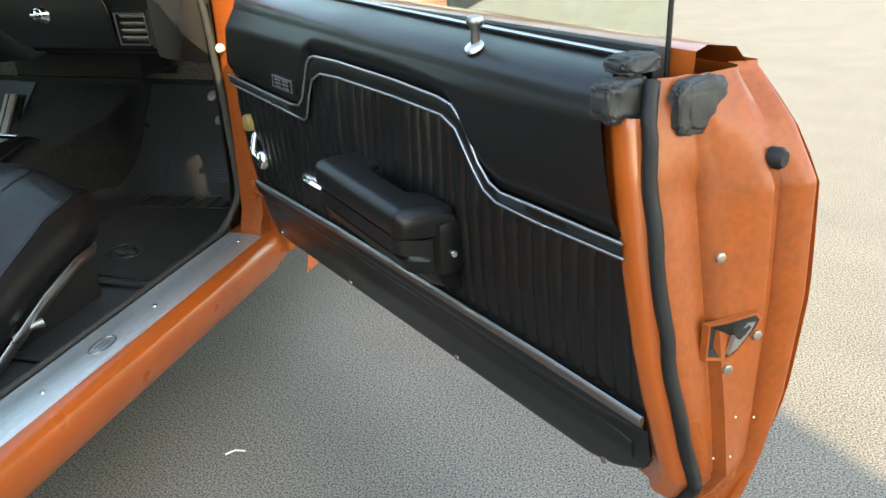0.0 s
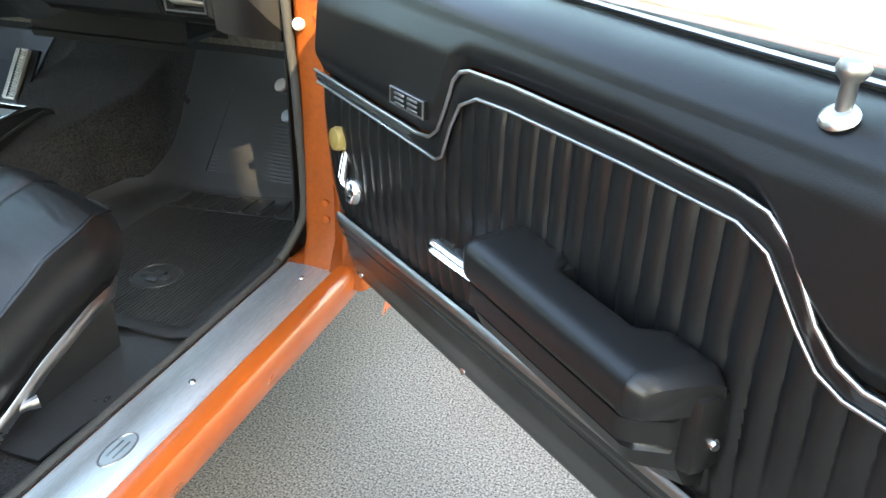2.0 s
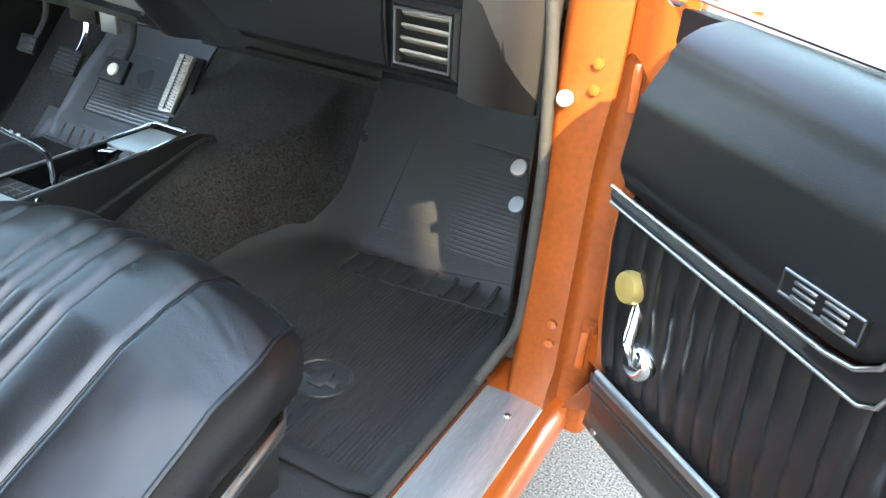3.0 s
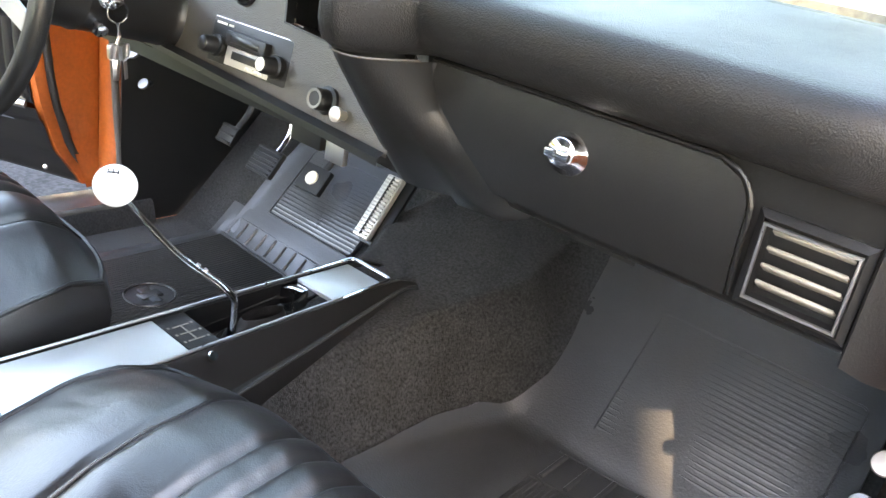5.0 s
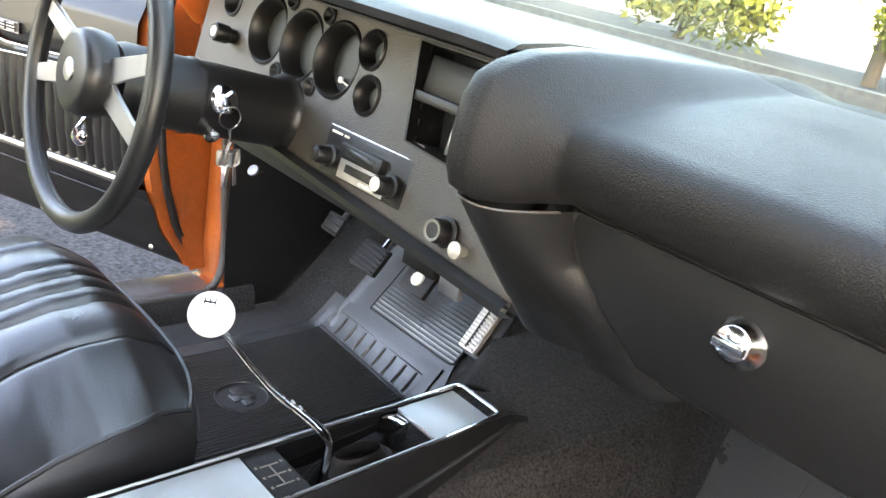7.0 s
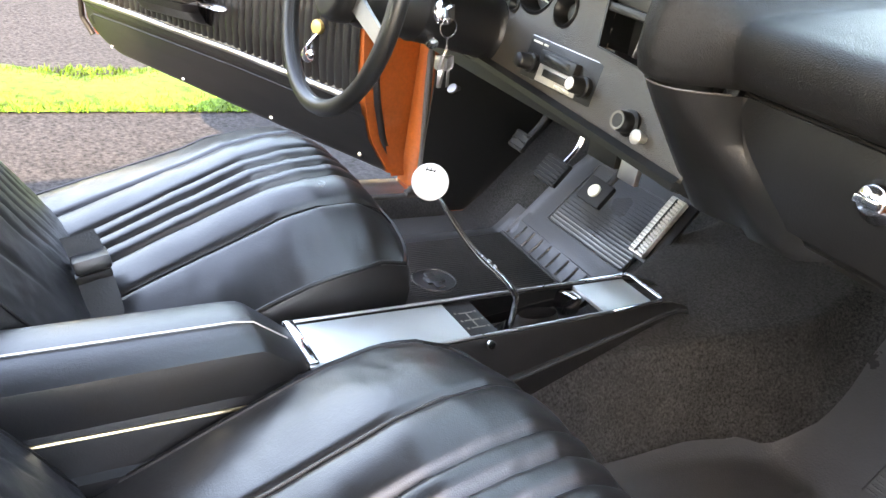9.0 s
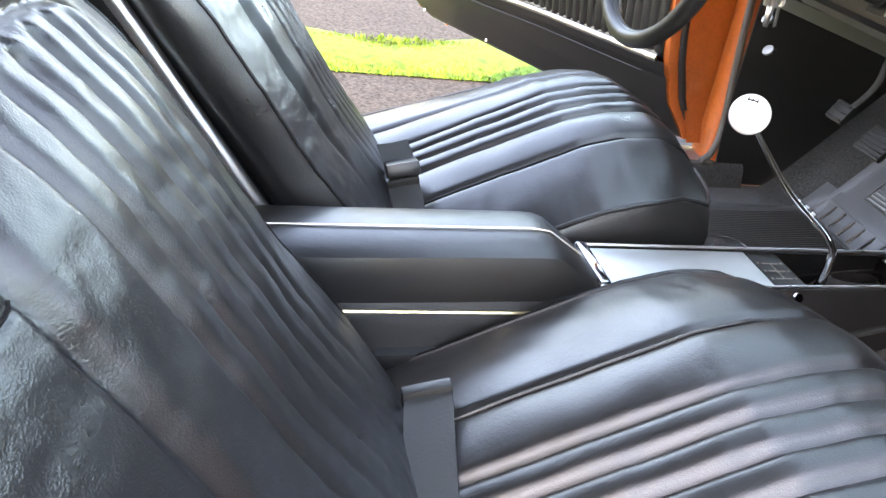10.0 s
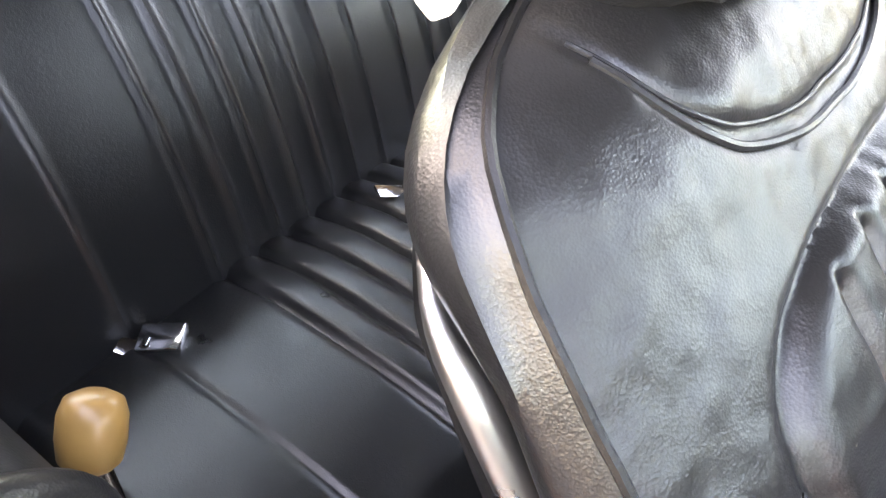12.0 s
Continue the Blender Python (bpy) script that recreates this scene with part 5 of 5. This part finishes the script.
# ---- pedals ----
def pedal(name, x, y, z, w, h, mat, label, tilt, ribs, arm=True):
    t = thing(name, (x, y, z), label, "pedal", "foot pedals")
    P = pose(x, y, z, -tilt)
    part("pad", moved(box(-w / 2, w / 2, -.007, .007, -h / 2, h / 2, .005), P), mat, t)
    for k in range(ribs):
        zz = lerp(-h / 2 + .006, h / 2 - .006, k / max(1, ribs - 1))
        part("rib", moved(box(-w / 2 + .004, w / 2 - .004, -.0105, -.006, zz - .002, zz + .002, .0008, 1), P), mat, t)
    if arm:
        part("arm", tube(smooth_line([(x + .01, y + .01, z + .01), (x + .012, y + .05, z + .07), (x + .005, y + .05, z + .16), (x, y - .02, z + .30)], 6), .008, 8, flat=.7), DULL if arm is True else arm, t)
    return t, P


bp, P = pedal("brake_pedal", -1.188, .900, .526, .072, .058, RUBBER, "black rubber brake pedal with a bright centre button", 38, 0)
part("centre_button", moved(lathe([(.015, 0), (.014, .005), (.008, .008), (0, .0085)], pose(0, -.006, 0, 90), 20), P), PALE, bp, "bright round pedal button")
cp2, P = pedal("clutch_pedal", -1.306, .870, .528, .078, .062, RUBBER, "grey ribbed rubber clutch pedal", 38, 6, CHROME)
pp2, P = pedal("parking_brake_pedal", -1.465, .891, .535, .055, .045, RUBBER, "small dark parking brake pedal", 30, 3)
gp, P = pedal("gas_pedal", -1.003, .903, .535, .040, .135, SILVER, "ribbed metal accelerator pedal", 36, 18, False)
part("backing", moved(box(-.012, .040, .008, .018, -.072, .072, .004), P), PLASTIC, gp)
part("centre_rib", moved(box(-.002, .002, -.0115, -.006, -.064, .064, .0005, 1), P), DULL, gp)

# ---- mats ----
def lay(x, y, up):
    return (x, y, floor_z(x, y) + up)


def toe_cover(mirror, label):
    """Smooth moulded sheet over the footwell, with a finely ribbed pad on the slope."""
    sx = (lambda x: 2 * C - x) if mirror else (lambda x: x)
    t = thing("footwell_cover", (sx(-.29), .80, .31), label, "floor cover", "footwell covers")
    y0 = .86 if mirror else -.02

    def sheet(a, b):
        y = lerp(y0, 1.10, b)
        inner_x = table(y, (-.02, .10, .53, .70, .80, .86, .92, 1.03, 1.10), (-.50, -.60, -.672, -.660, -.632, -.600, -.572, -.590, -.600)) + .006 * noise.noise(Vector((y * 14, 0, 5)))
        outer_x = (-.245 if mirror else -.095) - .03 * ease(.30, .0, y) - .02 * mirror * ease(.95, 1.05, y)
        x = lerp(outer_x, inner_x, a)
        edge_up = .010 * ease(.05, 0, a) * ease(.2, .45, y)
        return lay(x, y, .006 + .004 * noise.noise(Vector((x * 6, y * 5, 2 + mirror))) + edge_up)
    part("sheet", slab(surf(sheet, 30, 60), .004), MAT, t, "black moulded rubber sheet", mirror=mirror)
    xa, xb, ya, yb = (-.312, -.570, .914, 1.034) if mirror else (-.130, -.460, .868, 1.036)
    for y in np.arange(ya + .006, yb - .004, .0064):
        rows = [[lay(x, y + o, .0115 + u) for x in np.linspace(xa - .003, xb + .003, 5)] for o, u in ((-.0018, 0), (0, .0015), (.0018, 0))]
        part("toe_rib", loft(rows), MAT, t, mirror=mirror)
    frame_pts = rounded([lay(xa, ya, .0125), lay(xb, ya, .0125), lay(xb, yb, .0125), lay(xa, yb, .0125), lay(xa, ya, .0125)], .012)
    part("toe_frame", tube(frame_pts, .002, 5), MAT, t, "raised frame round the toe pad", mirror=mirror)


def ribbed_mat(mirror, label, rect, ex, ey, heel):
    """A loose rubber mat: raised border, lengthwise ribs, a heel strip and a round emblem."""
    sx = (lambda x: 2 * C - x) if mirror else (lambda x: x)
    xa, xb, ya, yb = rect
    up = .006 if mirror else .013
    t = thing("floor_mat", (sx((xa + xb) / 2), (ya + yb) / 2, .31), label, "floor mat", "floor mats")

    def sheet(a, b):
        x, y = lerp(xa, xb, a), lerp(ya, yb, b)
        k = min(a * (xa - xb), (1 - a) * (xa - xb), b * (yb - ya), (1 - b) * (yb - ya))
        wave = .004 * noise.noise(Vector((x * 7, y * 6, 4 + mirror))) + .006 * ease(.05, 0, b * (yb - ya)) * max(0, noise.noise(Vector((x * 9, 1, 2))))
        return lay(x, y, up + .0035 * ease(.030, .022, k) + wave * .5 + (.012 * ease(.06, 0, a * (xa - xb)) if not mirror else 0))
    part("sheet", slab(surf(sheet, 50, 70), .004), MAT, t, "black rubber sheet with a raised border", mirror=mirror)
    (ha, hb), (hc, hd) = heel
    top = up + .0052

    def strip_y(x, v):       # the heel strip lies a little askew
        k = (x - xa) / (xb - xa)
        return lerp(lerp(ha, hc, k), lerp(hb, hd, k), v)
    for x in np.arange(xa - .034, xb + .030, -.0078):
        d = abs(x - ex)
        ys = [(ya + .034, strip_y(x, 0) - .004)]
        if d < .050:
            h = math.sqrt(.050 ** 2 - d * d)
            ys = [(ya + .034, ey - h), (ey + h, strip_y(x, 0) - .004)]
        for a, b in ys:
            if b - a > .01:
                rows = [[lay(x + o, y, top + u) for o, u in ((-.0022, 0), (-.0012, .0026), (.0012, .0026), (.0022, 0))] for y in np.linspace(a, b, 5)]
                part("rib", loft(rows), MAT, t, mirror=mirror)
    for v in (0, 1):
        part("heel_bar", tube([lay(x, strip_y(x, v), top + .002) for x in np.linspace(xa - .03, xb + .03, 12)], .0022, 5), MAT, t, mirror=mirror)
    for x in np.linspace(xa - .045, xb + .045, 9):
        part("heel_rib", tube([lay(x, strip_y(x, v), top + .003) for v in (.08, .5, .92)], .0050, 6, flat=.7), MAT, t, mirror=mirror)
    ringp = [lay(ex + .046 * math.cos(k * math.tau / 32), ey + .046 * math.sin(k * math.tau / 32), top + .002) for k in range(32)]
    em = part("emblem_ring", tube(ringp, .0022, 6, closed=True), MAT, t, "raised round emblem", mirror=mirror)
    for x0, x1, yc, yd in ((-.030, .030, -.010, .010), (-.012, .012, -.021, .021)):
        part("emblem_bar", box(ex + x0, ex + x1, ey + yc, ey + yd, floor_z(ex, ey) + top - .002, floor_z(ex, ey) + top + .003 + .001 * (yc < -.015), .001, 1), MAT, em, mirror=mirror)


toe_cover(False, "black moulded rubber cover over the passenger footwell")
toe_cover(True, "black moulded rubber cover on the driver's toe board")
ribbed_mat(False, "black ribbed rubber passenger floor mat with an emblem", (-.085, -.510, .285, .880), -.288, .455, ((.786, .866), (.735, .824)))
ribbed_mat(True, "black ribbed rubber driver's floor mat with an emblem", (-.205, -.560, .215, .905), -.401, .575, ((.850, .885), (.842, .882)))

# ---- hinge area ----
for side in (False, True):
    sh = .13 if side else 0.0
    hg = thing("door_hinge", ((.07 if not side else 2 * C - .07), .60 + sh, .80), "orange painted steel door hinge", "hinge", "door hinges")
    for z in ((.84,) if side else (.47, .84)):
        part("hinge_leaf", moved(box(-.006, .006, -.045, .045, -.03, .03, .004), pose(.062, .60 + sh, z, 0, 0, 12)), PAINT, hg, mirror=side)
        if not side:
            part("hinge_arm", moved(box(-.05, .02, -.008, .008, -.022, .022, .004), pose(.10, .565 + sh, z, 0, 0, -38)), PAINT, hg, mirror=side)
        part("hinge_pin", lathe([(.008, -.034), (.008, .034), (.005, .036), (0, .036)], pose(.075, .578 + sh, z), 14), SHADED_PAINT, hg, mirror=side)
        for dz in (-.016, .016):
            part("bolt", lathe([(.007, 0), (.007, .005), (0, .006)], along((.02, .573 + sh, z + dz), (0, -1, 0)), 6), PAINT, hg, mirror=side)
    part("hinge_bracket", slab(surf(lambda a, b: (lerp(.048, .130, a), lerp(.586, .520, a) + sh - .016 * math.sin(math.pi * a), lerp(.865, .955, b) + .012 * math.sin(a * 7) + .008 * noise.noise(Vector((a * 5, b * 5, 3)))), 14, 8), .003), PAINT, hg, "folded hinge bracket", mirror=side)
    # solid black block puts the shade of the hinge gap into colour
    part("hinge_gap_shade", box(.062, .125, .606 + sh, .66 + sh, .80, .97, .004), DULL, hg, "dark block standing for the shade in the gap behind the hinge", mirror=side)
    plug = thing("pillar_plug", ((-.015 if not side else 2 * C + .015), .565 + sh, .806), "white plastic plug in the hinge pillar", "plug", "pillar plugs")
    part("cap", lathe([(.010, -.004), (.011, .003), (.008, .008), (0, .009)], along((-.015, .570 + sh, .806), (0, -1, .1)), 16), PALE, plug, mirror=side)
    for kx, ky, kz in ((-.061, .600, .687), (-.065, .622, .623)):
        ky += sh
        kk = thing("vent_pull_knob", ((kx if not side else 2 * C - kx), ky, kz), "small round silver vent pull knob on the kick panel", "knob", "vent knobs")
        part("stem", tube([(kx + .005, ky + .02, kz), (kx - .01, ky - .004, kz)], .006, 8), PLASTIC, kk, mirror=side)
        part("head", lathe([(.007, 0), (.0118, .003), (.0128, .007), (.0116, .009), (0, .0095)], along((kx - .008, ky - .002, kz), (-.2, -.75, .6)), 22), DIM, kk, mirror=side)

# ---- windscreen and outside ----
ws = part("windscreen", slab(surf(lambda a, b: (lerp(-.09 - .15 * b, 2 * C + .09 + .15 * b, a), lerp(1.02, .12, b) + .06 * math.sin(math.pi * a) * (1 - b), lerp(.965, 1.30, b)), 16, 8), .004), GLASS, car, "tinted windscreen")
ws.visible_shadow = False
cowl = thing("cowl_grille", (C, 1.15, .97), "black louvred cowl grille below the windscreen", "grille")
part("cowl_sheet", surf(lambda a, b: (lerp(-.10, 2 * C + .10, a), lerp(1.04, 1.32, b) + .05 * math.sin(math.pi * a), .962 + .012 * math.sin(math.pi * a)), 20, 6), PLASTIC, cowl)
for k in range(7):
    part("louvre", box(-.25, 2 * C + .25, 1.14 + .02 * k, 1.15 + .02 * k, .968, .985, .001, 1), PLASTIC, cowl)
verge = mesh_thing("grass_verge", surf(lambda a, b: (lerp(-3.18, -3.75 - .25 * noise.noise(Vector((b * 60, 0, 0))), a), lerp(-14, 14, b), .012 + .02 * math.sin(math.pi * a)), 8, 160), GRASS, "sunlit mown grass strip beside the drive", "grass", kind="structure")


def leafy_tree(at, height, spread, seed, group):
    """A tapered trunk, limbs, and a ragged crown of small leaf clumps with gaps."""
    rng = random.Random(seed)
    base = Vector(at)
    t = thing("tree", at, "broad leafy green tree standing in sunlight beside the drive", "tree", group)
    part("trunk", tube([base + Vector((rng.uniform(-.05, .05) * k, rng.uniform(-.05, .05) * k, height * .75 * k / 6)) for k in range(7)], [.16 - .02 * k for k in range(7)], 10), BARK, t)
    tips = []
    for k in range(9):
        a, z = rng.uniform(0, math.tau), height * rng.uniform(.25, .6)
        tip = base + Vector((math.cos(a) * spread * rng.uniform(.5, .8), math.sin(a) * spread * rng.uniform(.5, .8), z + height * rng.uniform(.12, .35)))
        part("limb", tube([base + Vector((0, 0, z)), (base + Vector((0, 0, z))).lerp(tip, .5) + Vector((0, 0, .15)), tip], [.06, .04, .015], 6), BARK, t)
        tips.append(tip)
    verts, faces = [], []
    clumps = tips + [base + Vector((rng.gauss(0, spread * .4), rng.gauss(0, spread * .4), height * rng.uniform(.15, .95))) for _ in range(26)]
    for c in clumps:
        r = spread * rng.uniform(.22, .42)
        for _ in range(210):
            d = Vector((rng.gauss(0, 1), rng.gauss(0, 1), rng.gauss(0, .8))).normalized()
            p = c + d * r * rng.uniform(.55, 1.0)
            e = Vector((rng.gauss(0, 1), rng.gauss(0, 1), rng.gauss(0, 1))).normalized()
            g = e.cross(d).normalized() * rng.uniform(.06, .12)
            e = e * rng.uniform(.10, .19)
            n = len(verts)
            verts += [p - e, p - g * .7, p + e, p + g * .7]
            faces.append((n, n + 1, n + 2, n + 3))
    me = bpy.data.meshes.new("crown")
    me.from_pydata([Vector(v) - base for v in verts], [], faces)
    me.materials.append(LEAF)
    crown = tagged(new("crown", me), "dense green foliage with gaps")
    crown.parent = t
    return t


for k, (tx, ty, th, tr) in enumerate(((-16.5, -11.5, 3.9, 2.3), (-17.3, -6.9, 4.4, 2.5), (-16.8, -2.4, 3.8, 2.3), (-17.4, 2.2, 4.3, 2.5), (-16.7, 6.8, 3.7, 2.3), (-17.2, 11.4, 4.0, 2.4), (-11.0, 17.5, 4.2, 2.5), (-6.4, 17.4, 6.4, 2.8), (-2.6, 16.8, 7.2, 3.0), (1.4, 17.6, 6.8, 2.9))):
    leafy_tree((tx, ty, 0), th, tr, 40 + k, "trees round the drive")


def blades(name, label, count):
    rng = random.Random(5)
    verts, faces = [], []
    for _ in range(count):
        y = rng.uniform(-2.5, 3.5)
        wide = .55 + .22 * noise.noise(Vector((y * 1.7, 3, 0)))
        x = -3.17 - wide * rng.random()
        h, w, a = rng.uniform(.012, .03), rng.uniform(.002, .005), rng.uniform(0, math.tau)
        lx, ly = rng.uniform(-.02, .02), rng.uniform(-.02, .02)
        c, s = math.cos(a) * w, math.sin(a) * w
        n = len(verts)
        verts += [(x - c, y - s, .01), (x + c, y + s, .01), (x + lx, y + ly, .01 + h)]
        faces.append((n, n + 1, n + 2))
    me = bpy.data.meshes.new(name)
    me.from_pydata(verts, [], faces)
    me.materials.append(GRASS)
    return tagged(new(name, me), label, "grass", kind="stuff")


blades("grass", "short bright green grass blades", 26000)
mesh_thing("leaf_litter", tube([(.10, .165, .004), (.115, .182, .005), (.137, .186, .004)], .0022, 5), PALE, "pale dry twig lying on the asphalt", "twig")
